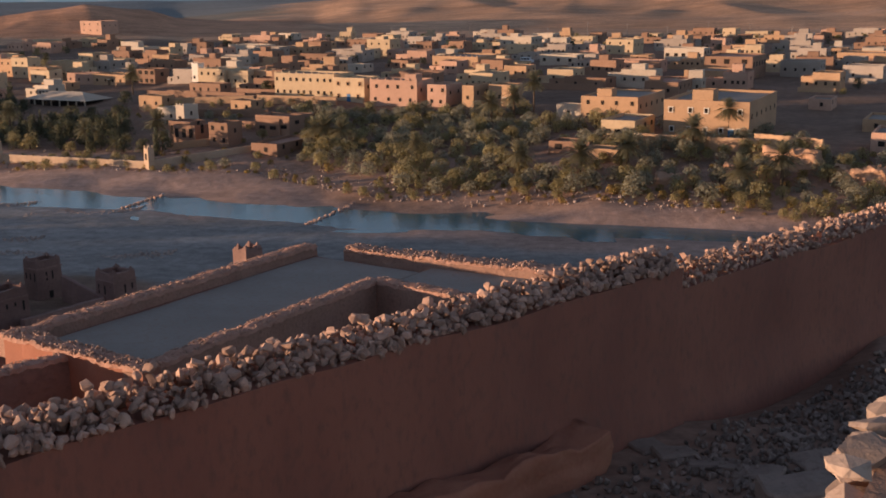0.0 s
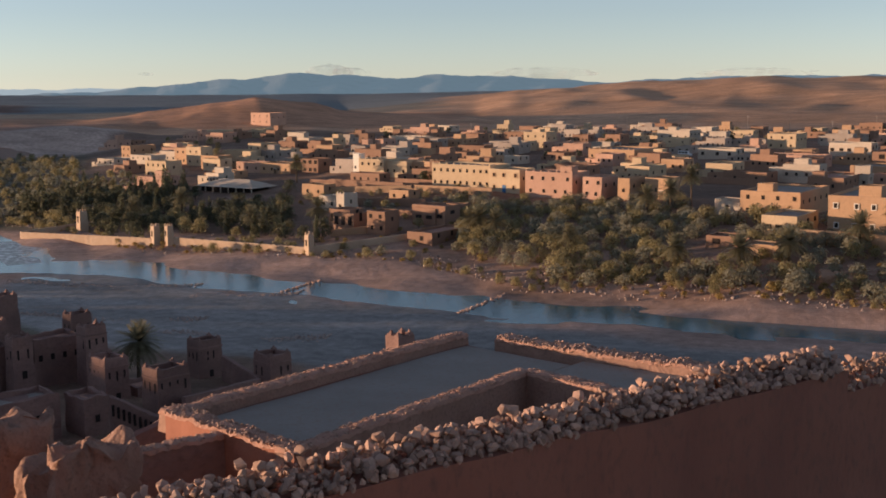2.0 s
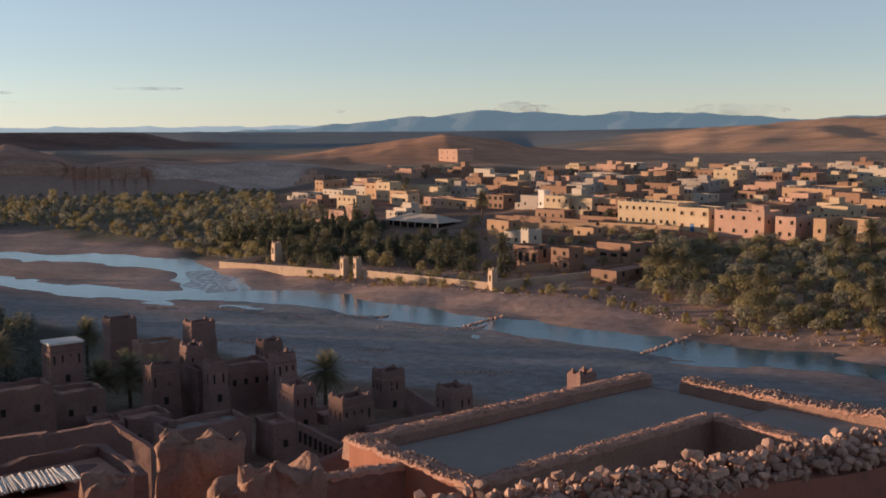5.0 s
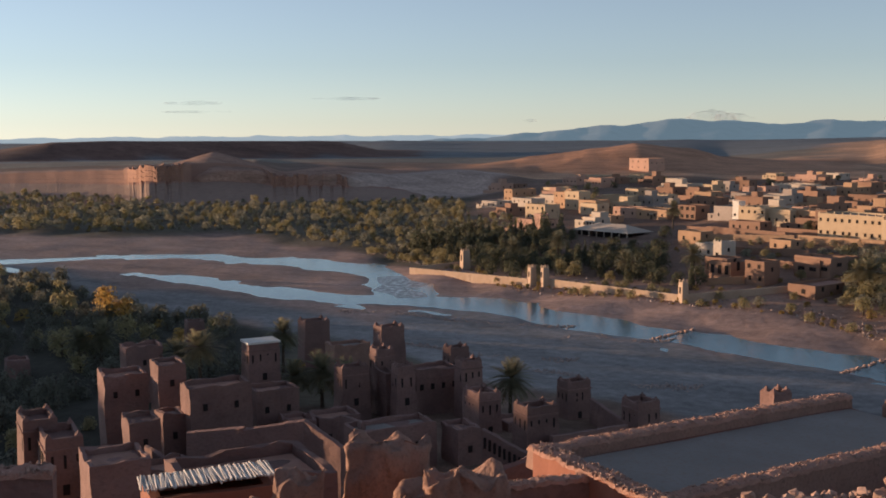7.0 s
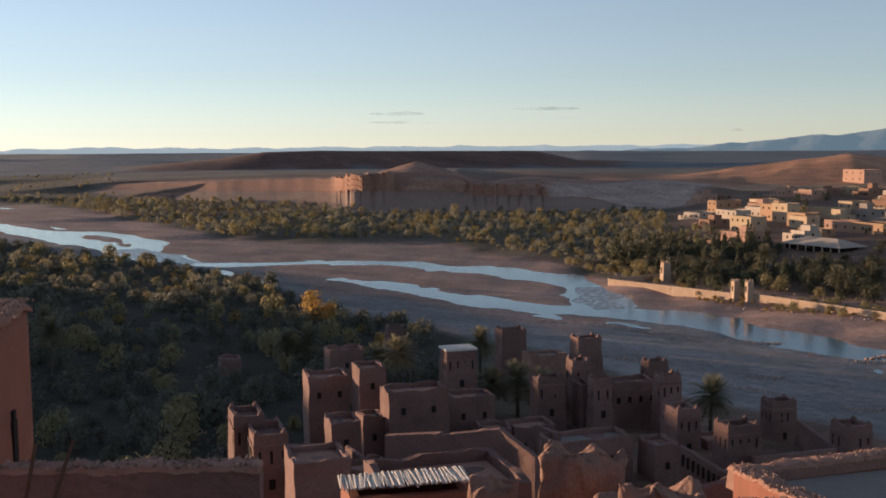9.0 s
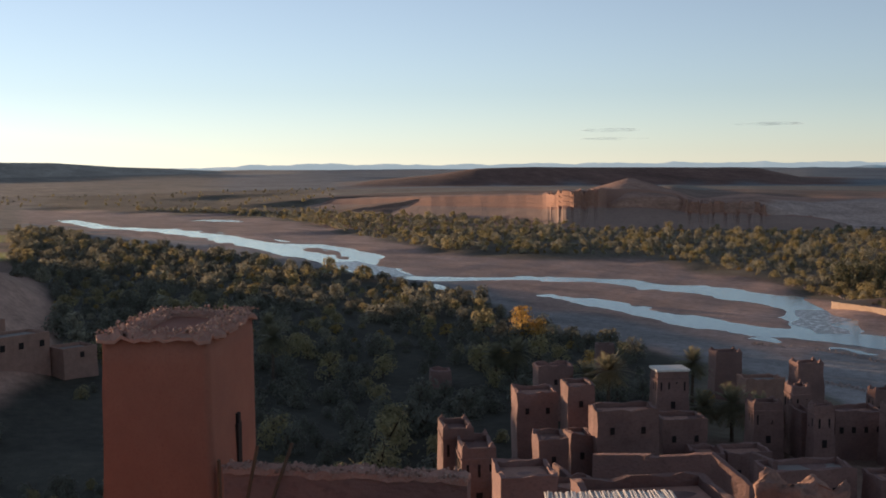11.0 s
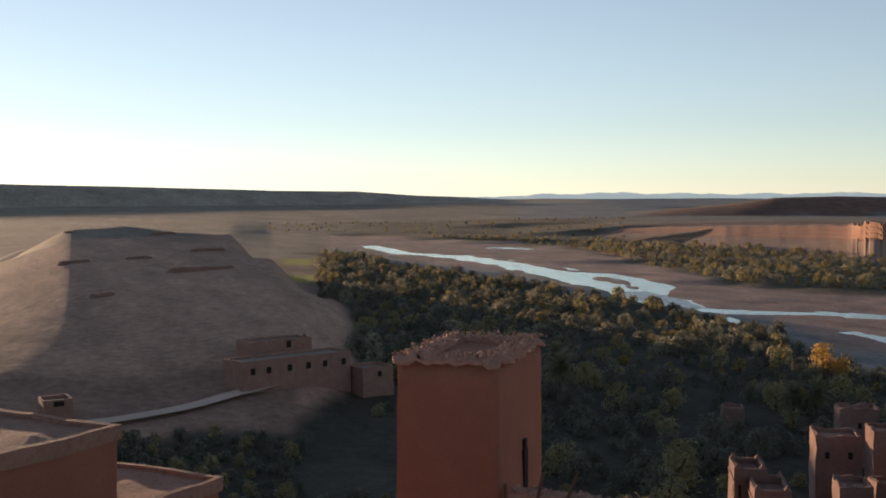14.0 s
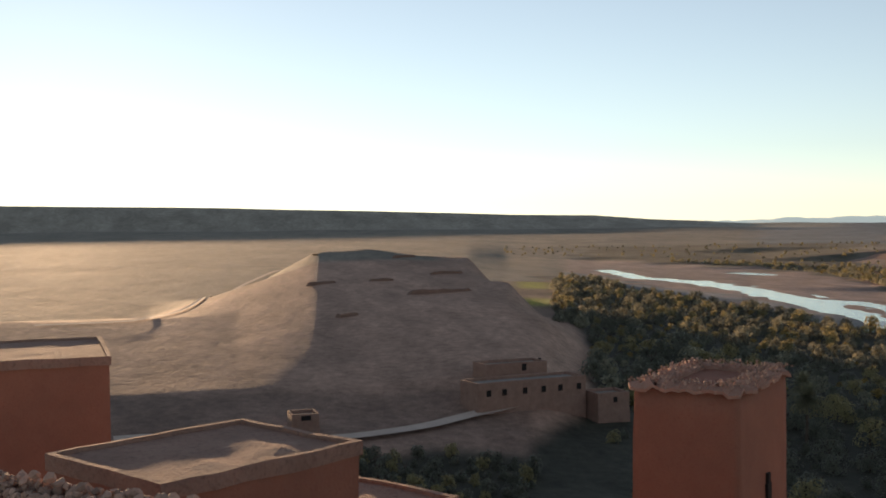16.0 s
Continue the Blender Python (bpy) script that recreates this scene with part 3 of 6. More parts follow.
# both ranges emit a little light in place of the haze before them
FARHAZE = distance_material("hazed_far_mountains", (0.10, 0.105, 0.11), (0.10, 0.145, 0.17), 0.75)
PALEHAZE = distance_material("hazed_far_hills", (0.14, 0.15, 0.16), (0.32, 0.37, 0.38), 0.7)
ridge("backdrop", [(-45, .2), (-20, .3), (-7, .39), (-3.2, .34), (1.3, .12), (4.8, .42), (7, .5), (9.5, .6), (11.8, .42), (14.1, .58), (17, .74), (19, .5), (20.9, .4), (24.7, .05), (27, -.15), (33, -.3)], 4300, 5, FARHAZE, "hazy blue mountain range on the horizon", 3)
ridge("backdrop", [(20, -.05), (25, .02), (30, .0), (36, .02), (40, .03), (46, 0.03), (50, 0.0), (54, .05), (57, .1), (60, .04), (64, -.1), (68, -.3)], 4600, 5, PALEHAZE, "distant hills paled by haze on the horizon", 4)


def cloud_material():
    """Thin vapour: mostly clear, with a soft pale body."""
    m = bpy.data.materials.new("thin_cloud")
    m.use_nodes = True
    t = m.node_tree
    p, out = t.nodes["Principled BSDF"], t.nodes["Material Output"]
    p.inputs["Base Color"].default_value, p.inputs["Roughness"].default_value = (0.7, 0.68, 0.68, 1), 1.0
    clear_air = t.nodes.new("ShaderNodeBsdfTransparent")
    geo, n, k, mx = t.nodes.new("ShaderNodeNewGeometry"), t.nodes.new("ShaderNodeTexNoise"), t.nodes.new("ShaderNodeMapRange"), t.nodes.new("ShaderNodeMixShader")
    n.inputs["Scale"].default_value, n.inputs["Detail"].default_value = 0.012, 6
    k.inputs[1].default_value, k.inputs[2].default_value, k.inputs[3].default_value, k.inputs[4].default_value = 0.38, 0.72, 0.0, 0.2
    t.links.new(geo.outputs["Position"], n.inputs["Vector"])
    t.links.new(n.outputs["Fac"], k.inputs[0])
    t.links.new(k.outputs[0], mx.inputs[0])
    t.links.new(clear_air.outputs[0], mx.inputs[1])
    t.links.new(p.outputs[0], mx.inputs[2])
    t.links.new(mx.outputs[0], out.inputs[0])
    return m


VAPOUR = cloud_material()
for bearing, rise, wide, tall in ((41.7, 1.72, 230, 16), (41.5, 1.28, 260, 10), (33.8, 1.92, 260, 12), (24.5, 0.72, 60, 14), (15.3, 0.78, 190, 60), (14.2, 0.74, 150, 40), (4.3, 0.6, 420, 50), (-6.5, 0.5, 420, 45)):
    a, f = radians(bearing), 4750.0
    bm = bmesh.new()
    bmesh.ops.create_icosphere(bm, subdivisions=4, radius=1.0)
    for v in bm.verts:
        q = 1 + 0.35 * noise.noise(v.co * 2.2 + Vector((bearing, 0, 0))) + 0.2 * noise.noise(v.co * 5 + Vector((0, bearing, 0)))
        v.co = Vector((v.co.x * wide / 2 * q, v.co.y * 30 * q, v.co.z * tall / 2 * q))
    for fc in bm.faces:
        fc.smooth = True
    ob = new("cloud", from_bm("cloud", bm, VAPOUR))
    ob.matrix_world = pose(-math.sin(a) * f, math.cos(a) * f, 35 + f * math.tan(radians(rise)), 0, 0, bearing)
    tagged(ob, "thin pale evening cloud low over the horizon", "cloud", kind="structure")


def cliff_line():
    """The cliff under the mesa: long talus fans below, upright columns in places, rounded gullied slopes between them."""
    foot = ((29.5, 606), (44, 612), (46, 660), (48.6, 706), (51, 748), (56, 880), (60, 1000))
    crest = ((29.5, 3), (31, 8), (32.5, 11.5), (34.4, 13.4), (37.6, 14.2), (38.4, 17.5), (40, 20), (41.5, 20), (42.4, 20.6), (44.3, 19.6), (45.2, 16), (48.6, 13.8), (51, 12), (56, 7.0), (60, 4))
    t = np.arange(29.5, 60, 0.045)
    r = np.random.RandomState(9)
    upright = np.clip(np.minimum(t - 33.6, 38.3 - t) / 0.4, 0, 1) + np.clip(np.minimum(t - 41.9, 45.0 - t) / 0.4, 0, 1) 
    upright = np.clip(upright, 0, 1)
    flute = sum(a * np.abs(np.sin(t * f + p)) for a, f, p in ((4.0, 2.3, 0.3), (1.8, 5.3, 1.1), (0.6, 11.7, 2.0))) + 4.0 * np.sin(t * 1.3)
    flute *= 0.08 + 0.92 * upright
    d0 = np.interp(t, *zip(*foot)) + flute
    notch = np.convolve(r.normal(size=len(t) + 6), np.ones(7) / 2.6, "valid")
    top = np.interp(t, *zip(*crest)) + 0.2 * upright * notch + (0.15 + 0.35 * upright) * np.sin(t * 5.3) * np.sin(t * 1.9) - upright * (1.6 * (np.sin(t * 5.3 + 1.1) ** 2 < 0.10) + 1.2 * (np.sin(t * 4.1 + 1) > 0.8))
    gully = 0.7 + 0.4 * np.sin(t * 2.3 + 1.5 * np.sin(t * 0.9))
    rows = [(-62, -0.02), (-44, 0.08), (-28, 0.2), (-15, 0.36), (-6, 0.5), (-3, 0.56), (-2.2, 0.68), (-1.0, 0.70), (-0.4, 0.84), (0.7, 0.86), (1.4, 1.0), (8, 1.0), (60, 0.97), (95, 0.4)]
    verts, n = [], len(t)
    for off, k in rows:
        low = off < -4
        back = (1 - upright) * max(0.0, min(1.0, (k - 0.3) / 0.7)) * 34 if off < 9 else (1 - upright) * 34
        d = d0 - (flute * 0.75 if low else 0) + back + off
        z = 1.2 + (top - 1.2) * k - (gully - 0.6) * (0.45 * k if low else 0.25 * (1 - upright) * (k < 0.99))
        jig = r.normal(size=n) * (0.06 if low else 0.1)
        a = np.radians(t)
        verts += list(zip((-np.sin(a) * (d + jig)).tolist(), (np.cos(a) * (d + jig)).tolist(), (z + 0.4 * jig * (k < 0.99)).tolist()))
    faces = [(j * n + i + 1, j * n + i, (j + 1) * n + i, (j + 1) * n + i + 1) for j in range(len(rows) - 1) for i in range(n - 1)]
    index = [0 if j > 3 else 1 for j in range(len(rows) - 1) for i in range(n - 1)]
    return tagged(new("cliff", mesh_of("cliff", verts, faces, [CLIFFROCK, TALUS], index)), "fluted red cliff above pale talus slopes", "cliff", kind="structure")


cliff_line()


# ---- village houses ----
def window_part(parent, x, z, w, h, y=0.0, trim=None, mat=None):
    """A window in a front wall: pane in the near-black of room shade, set back in a raised surround, with a sill."""
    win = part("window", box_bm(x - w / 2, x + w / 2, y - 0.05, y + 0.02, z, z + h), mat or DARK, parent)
    if trim:
        bm = bmesh.new()
        f = 0.14
        add_box(bm, x - w / 2 - f, x - w / 2, y - 0.10, y, z - f, z + h + f)
        add_box(bm, x + w / 2, x + w / 2 + f, y - 0.10, y, z - f, z + h + f)
        add_box(bm, x - w / 2, x + w / 2, y - 0.10, y, z + h, z + h + f)
        add_box(bm, x - w / 2, x + w / 2, y - 0.12, y, z - f, z)
        part("window_frame", bm, trim, win)
    return win


def house(x, y, w, d, h, wall=OCHRE, yaw=-26, rows=1, cols=3, door=None, trim=None, turret=None, merlons=False, label="", sill=0.3, name="house", win=(0.7, 0.9), z=None, annexe=False):
    """A flat-roofed mud house. x, y: the front's left corner; the front runs along yaw, the house goes back from it."""
    u = radians(yaw)
    cx = [(x + a * math.cos(u) - b * math.sin(u), y + a * math.sin(u) + b * math.cos(u)) for a in (0, w) for b in (0, d)]
    zs = [height(*p) for p in cx]
    z0 = z if z is not None else zs[0]
    e = empty(name, pose(x, y, z0, 0, 0, yaw), label or "flat-roofed earthen village house with small windows", "house", "village houses")
    low = min(zs) - z0 - 0.6
    bm = parapet_bm(0, w, 0, d, low, h, 0.3, 0.55, cuts=2)
    rough_up(bm, 0.12, 0.35, x)
    part("wall", bm, wall, e)
    part("roof", box_bm(0.32, w - 0.32, 0.32, d - 0.32, h - 0.85, h - 0.5), ROOFGREY if wall is not BROWN else STRAWMUD, e)
    rng = random.Random(int(x * 10 + y))
    floor_h = h / rows
    for r in range(rows):
        for c in range(cols):
            wx = w * (c + 0.5 + rng.uniform(-0.12, 0.12)) / cols
            zz = r * floor_h + floor_h * 0.36
            if door is not None and r == 0 and abs(wx - door * w) < 1.2:
                continue
            window_part(e, wx, zz, win[0], win[1], -0.02, trim)
    if door is not None:
        dw = part("door", box_bm(door * w - 0.55, door * w + 0.55, -0.06, 0.05, 0.02, 2.1), BLUE if trim else WOOD, e)
        part("door_frame", box_bm(door * w - 0.7, door * w + 0.7, -0.10, -0.061, 2.1, 2.28), trim or WHITE, dw)
    side = max(1, int(d / 4))
    for c in range(side):
        yy = d * (c + 0.5) / side
        part("window", box_bm(w - 0.02, w + 0.05, yy - win[0] / 2, yy + win[0] / 2, h * 0.55, h * 0.55 + win[1]), DARK, e)
    if turret:
        a, b, th = turret
        bm = parapet_bm(a, b, 0.4, 0.4 + (b - a), h - 0.6, h + th, 0.25, 0.3)
        part("stair_turret", bm, wall, e)
    if annexe:
        aw, ah = rng.uniform(3, 5.5), h * rng.uniform(0.45, 0.8)
        part("annexe", parapet_bm(-aw, -0.01, d * 0.1, d * rng.uniform(0.6, 0.9), low, ah, 0.25, 0.4), wall, e)
        part("window", box_bm(-aw * 0.6, -aw * 0.6 + win[0], d * 0.1 - 0.04, d * 0.1 + 0.05, ah * 0.4, ah * 0.4 + win[1]), DARK, e)
        if rng.random() < 0.5:
            uw, ux = rng.uniform(2.5, 4.5), rng.uniform(0.1, 0.5) * w
            part("upper_room", parapet_bm(ux, ux + uw, d * 0.35, d * 0.35 + 3.4, h - 0.6, h + rng.uniform(1.4, 2.4), 0.25, 0.3), wall, e)
        if rng.random() < 0.6:
            part("yard_wall", box_bm(-aw * rng.random(), w * rng.uniform(0.7, 1.1), -4.6, -4.2, low - 0.4, rng.uniform(1.1, 1.9)), wall, e)
    if merlons:
        n = max(2, int(w / 2.2))
        for i in range(n + 1):
            px = min(max(i * w / n, 0.25), w - 0.25)
            part("merlon", box_bm(px - 0.22, px + 0.22, 0.05, 0.4, h - 0.02, h + 0.5, taper=0.12), WHITE if trim else wall, e)
    return e


house(37.7, 214.7, 16.5, 26, 7.4, OCHRE, rows=2, cols=5, door=0.8, trim=WHITE, turret=(5.4, 9.4, 2.0), label="large two-storey ochre house with white-framed windows")
house(24.2, 240.3, 12.8, 20, 5.6, OCHRE, rows=2, cols=4, turret=(3.5, 6.8, 1.6), label="wide ochre earthen house with plain parapet")
house(25.5, 213.6, 6.8, 13, 4.0, CREAM, cols=3, win=(1.2, 0.9), label="low cream house with three dark windows", z=6.4)
house(19.2, 244.3, 6, 4, 3.4, PALE, cols=1, label="small pale plastered outbuilding")
house(4.6, 271.4, 6.1, 7, 5.3, OCHRE, cols=1, door=0.7, label="square ochre tower house")
house(-1.9, 270.2, 3.1, 10, 5.4, OCHRE, cols=1, label="narrow ochre house block")
house(-10.5, 272.4, 5.2, 9, 5.6, PINK, rows=2, cols=2, label="small pink two-storey house")
house(-25.4, 279.5, 13.6, 9, 6.4, PINK, rows=2, cols=4, turret=(10, 13.2, 1.6), merlons=True, label="pink rendered house with corner turret")
house(-35.7, 287.1, 9.5, 8, 6.3, CREAM, rows=2, cols=3, trim=OCHRE, door=0.5, label="yellow ornate house with balcony windows")
house(-53.3, 300.6, 19.3, 10, 6.6, CREAM, rows=2, cols=9, merlons=True, label="long cream guest house with a row of windows")
house(-66, 330.4, 8.7, 8, 5.3, OCHRE, cols=4, merlons=True, win=(0.9, 1.8), label="ochre house with arched windows")
house(-82.3, 333.3, 9.9, 8, 6, CREAM, rows=2, cols=4, merlons=True, label="cream two-storey house with merlons")
house(-85.3, 337.8, 2.4, 3, 7.2, WHITE, cols=1, merlons=True, label="slim white corner tower", name="corner_tower")
house(-73.8, 330.8, 8.9, 8, 5.5, CREAM, cols=3, label="cream plastered village house with flat roof")
house(-125.4, 365, 14.2, 8, 3.9, OCHRE, cols=4, door=0.5)
house(-110.8, 360.5, 9.7, 7, 5.2, BROWN, rows=2, cols=4, win=(1.3, 1.2), label="brown cafe building with open upper terrace")
house(-136.5, 371.9, 11.6, 6, 3.9, PINK, cols=3)
house(-153.6, 383.5, 9, 6, 4.2, CREAM, cols=2)
house(-175.3, 408.8, 10.4, 7, 6.5, OCHRE, rows=2, cols=3, turret=(7, 10, 1.4))
house(-47, 240.2, 6.1, 14, 3.7, BROWN, cols=2, win=(1.6, 0.8), label="low brown house with a shaded porch")
house(-44.1, 218.6, 6.3, 14, 2.6, BROWN, cols=1, label="low brown mud outbuilding near the river")
house(-66, 238.2, 6.3, 5, 4.5, BROWN, cols=3, win=(1.0, 1.9), label="mud gatehouse with dark arches")
house(-13.3, 393.8, 17.8, 20, 4.5, OCHRE, cols=5, merlons=True)
house(14.2, 522.1, 15.8, 13, 5.3, PALE, cols=4, turret=(5, 9, 1.4))
house(25.5, 405.4, 14.2, 9, 3.8, PALE, cols=3, win=(1.2, 1.2))
house(42.8, 367.8, 20.1, 10, 4.1, PINK, cols=5, merlons=True)
house(56.1, 459.9, 11.6, 14, 6.3, CREAM, rows=2, cols=3)
house(73.1, 419.8, 15, 9, 4.9, PALE, cols=5, win=(1.4, 1.2), label="pale house with an open loggia")
house(89, 504.9, 9.5, 9, 5.8, OCHRE, rows=2, cols=2, turret=(4, 8, 2))
house(62.3, 323.4, 12.3, 14, 3.9, OCHRE, cols=2)
house(45, 285.9, 8.9, 20, 4.0, BROWN, cols=2, turret=(1, 4, 1.3))
house(71.1, 338.1, 14.4, 20, 6.9, BROWN, rows=2, cols=3, win=(1.6, 1.4), label="unfinished brown house with open upper storey")
house(128.2, 391.1, 20, 14, 4.4, OCHRE, cols=6)
house(96.3, 346.1, 11.8, 11, 4.8, GREY, cols=4, merlons=True)
house(-43.8, 474.2, 11.2, 9, 7.2, CREAM, rows=2, cols=3, turret=(4, 8, 1.2))
house(-34.3, 460, 6.7, 14, 3.5, PINK, cols=2)
house(-44.6, 385.2, 8.1, 8, 2.6, PALE, cols=2)
house(-87.8, 489.5, 18, 12, 3.8, OCHRE, cols=5, turret=(13, 17, 2))
house(-109.4, 502.3, 18.9, 10, 4.2, PALE, cols=5, merlons=True)
house(-108, 468, 4.5, 9, 4.7, PINK, cols=1)
house(-229, 568.7, 16.1, 12, 3.5, CREAM, cols=4)
house(-127.4, 442.6, 8.8, 7, 4.1, OCHRE, cols=2)
house(-163.9, 461.9, 8, 10, 4.0, CREAM, cols=2)
house(77.9, 255.1, 5, 9, 2.7, PINK, cols=1)
house(77.7, 218.8, 6, 14, 2.6, OCHRE, cols=1)
house(70.1, 192.6, 7, 12, 3.7, PINK, cols=2, win=(1.1, 0.9), label="pink house by the orchard edge")
house(-230.3, 655.9, 16.6, 14, 7.2, PINK, rows=2, cols=3, merlons=True, name="hill_fort", label="square pink fort on the hill foot")
house(-217.6, 450.2, 6, 14, 5.6, OCHRE, rows=2, cols=2)
house(-186.8, 393.7, 12, 7, 5.5, PALE, rows=2, cols=4)
house(-165.4, 359.9, 10.8, 7, 6, CREAM, rows=2, cols=4)
house(-184.2, 414.8, 15.6, 7, 4.9, PALE, cols=5)
house(-156.5, 388.8, 9.4, 7, 4.9, OCHRE, cols=3)
house(-167.3, 401.1, 8.2, 6, 7.4, CREAM, rows=2, cols=2)
TERRACES = []
house(-64.1, 235.0, 5.8, 5, 4.1, BROWN, cols=3, win=(1.0, 1.9), label="mud gatehouse with dark arched openings")
house(-55.4, 230.7, 5.0, 5, 5.0, BROWN, rows=2, cols=2, label="weathered brown tower house on the bank")
house(-68.2, 253.2, 2.4, 5, 5.4, PALE, cols=1, merlons=True, label="slim pale gate tower")
house(-88.3, 291.6, 8.0, 5, 3.7, OCHRE, cols=2, label="ochre terrace house with flat roof")
house(-80.5, 315.3, 11.0, 5, 3.3, BROWN, cols=4, label="low brown terrace house with flat roof")
house(-47.4, 240.9, 9.1, 5.8, 4.3, BROWN, cols=3, win=(1.5, 0.8), label="brown house with a shaded veranda")
house(-59.8, 273.7, 6.3, 5, 3.0, OCHRE, cols=2, label="small ochre terrace house")
house(-75.8, 264.9, 5.4, 5, 3.7, PALE, cols=2, label="small pale plastered terrace house")
# terrace walls on the slope below the guest houses
TERRACES.append(((-81.8, 290.8), (-56.6, 286.7), 2.2))
TERRACES.append(((-67.4, 269.7), (-49.0, 265.2), 1.6))
TERRACES.append(((-62.9, 228.3), (-54.3, 232.0), 1.4))
TERRACES.append(((-57.1, 252.0), (-46.8, 247.0), 1.5))
# the rows of houses behind, closing the village
fill = random.Random(12)
taken = [(o.location.x, o.location.y) for o in scene.objects if o.name.startswith("house")]
for _ in range(2600):
    b, f = radians(fill.uniform(-24, 27)), fill.uniform(285, 640)
    px, py = -math.sin(b) * f, math.cos(b) * f
    if math.degrees(b) > 14 and (f < 352 or f > 600):
        continue
    if math.degrees(b) < 12 and f < 300:
        continue
    if any(math.hypot(px - a, py - c) < 13 for a, c in taken) or len(taken) > 235:
        continue
    taken.append((px, py))
    house(px, py, fill.uniform(6, 13), fill.uniform(6, 10), fill.uniform(2.8, 5.2), fill.choice((OCHRE, PINK, CREAM, BROWN, BROWN, PALE, GREY)), yaw=-26 + fill.uniform(-5, 5), cols=fill.randint(2, 4), merlons=fill.random() < 0.12, annexe=True)


# ---- kasbah by the river ----
def kasbah_tower(x, y, w, top, yaw=56, d=None, label="", horns=True, open_top=True, name="kasbah_tower", mat=None, slots=True, pale=False):
    """A tapered earthen tower with stepped corner horns; its slit windows and band of niches are boxes in shade colour.
    """
    mat = mat or KASBAH
    d = d or w
    z0 = height(x, y) - 1.5
    h = top - z0
    e = empty(name, pose(x, y, z0, 0, 0, yaw), label or "tapered brown rammed-earth tower with corner horns", "tower", "kasbah towers")
    t = min(0.3, 0.03 * h)
    bm = parapet_bm(-t, w + t, -t, d + t, 0, h, 0.3, 0.5 if open_top and not pale else 0.3, taper=t, cuts=5)
    rough_up(bm, 0.12, 0.9, x)
    part("tower_wall", bm, mat, e)
    if horns:
        for a, b in ((0, 0), (w - 0.55, 0), (0, d - 0.55), (w - 0.55, d - 0.55)):
            bm = bmesh.new()
            add_box(bm, a, a + 0.5, b, b + 0.5, h - 0.05, h + 0.18, taper=0.05)
            add_box(bm, a + 0.12, a + 0.38, b + 0.12, b + 0.38, h + 0.17, h + 0.4, taper=0.08)
            rough_up(bm, 0.06, 1.7, x + a)
            part("corner_horn", bm, mat, e)
    if pale:
        part("roof", box_bm(-0.15, w + 0.15, -0.15, d + 0.15, h - 0.1, h + 0.16, bevel=0.04), WHITE, e, "pale plastered roof slab")
    if slots:
        bm = bmesh.new()
        add_box(bm, -0.1, w + 0.1, -0.12, 0.02, h - 0.95, h - 0.8)
        add_box(bm, -0.12, 0.02, 0.021, d, h - 0.95, h - 0.8)
        part("cornice", bm, mat, e)
        n = max(2, int(w / 0.75))
        for i in range(n):
            cx = w * (i + 0.5) / n
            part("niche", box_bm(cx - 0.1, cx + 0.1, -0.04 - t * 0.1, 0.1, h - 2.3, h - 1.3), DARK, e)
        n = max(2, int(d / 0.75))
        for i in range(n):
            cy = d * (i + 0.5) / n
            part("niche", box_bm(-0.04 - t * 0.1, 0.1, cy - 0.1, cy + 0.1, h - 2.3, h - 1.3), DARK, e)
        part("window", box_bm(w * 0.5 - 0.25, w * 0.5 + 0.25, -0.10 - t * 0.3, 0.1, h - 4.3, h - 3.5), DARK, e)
    return e


def kasbah_block(x, y, w, d, top, yaw=56, label="", windows=2, crumble=0.15, mat=None, roof_mat=None):
    mat = mat or KASBAH
    z0 = height(x, y) - 1.5
    h = top - z0
    e = empty("kasbah_house", pose(x, y, z0, 0, 0, yaw), label or "brown earthen kasbah house with a flat roof", "house", "kasbah houses")
    bm = parapet_bm(0, w, 0, d, 0, h, 0.3, 0.45, cuts=6)
    rough_up(bm, crumble, 0.7, x)
    for v in bm.verts:
        if v.co.z > h - 0.3:
            v.co.z += 0.35 * crumble / 0.15 * noise.noise(Vector((v.co.x * 0.9 + x, v.co.y * 0.9 + y, 0)))
    part("wall", bm, mat, e)
    part("roof", box_bm(0.4, w - 0.4, 0.4, d - 0.4, h - 0.8, h - 0.42), roof_mat or STRAWMUD, e)
    for i in range(windows):
        cx = w * (i + 0.5) / windows
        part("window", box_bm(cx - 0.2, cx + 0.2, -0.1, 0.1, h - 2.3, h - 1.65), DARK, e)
    return e


kasbah_tower(-37.0, 108.9, 2.8, 6.7, d=2.9)
kasbah_tower(-47.7, 115.6, 3.1, 6.4, d=2.3, label="square brown kasbah tower with dark arch")
kasbah_tower(-43.7, 95.5, 3.5, 8.4, d=2.6)
kasbah_tower(-50.2, 97.9, 2.5, 8.6, d=3.3)
kasbah_tower(-66.7, 97.4, 3.1, 9.8, d=2.3)
kasbah_tower(-65.6, 102.9, 2.0, 10.9, d=2.3)
kasbah_tower(-75.9, 120.0, 3.3, 10.0, d=2.5, label="broken old earthen tower with ragged top", slots=False)
kasbah_tower(-61.1, 99.8, 2.1, 10.0, d=1.6)
kasbah_tower(-55.9, 105.1, 2.4, 10.1, d=1.8)
kasbah_tower(-65.2, 119.3, 2.6, 8.3, d=2.0)
kasbah_tower(-91.8, 124.9, 3.7, 8.8, d=2.8, label="broken old earthen tower with ragged top", slots=False)
kasbah_tower(-111.1, 122.0, 2.5, 7.8, d=2.1, label="ruined stub of an earthen tower", slots=False, horns=False)
kasbah_tower(-79.1, 96.8, 3.6, 11.5, d=2.7, label="tall brown earthen tower with a pale plastered roof edge", horns=False, pale=True)
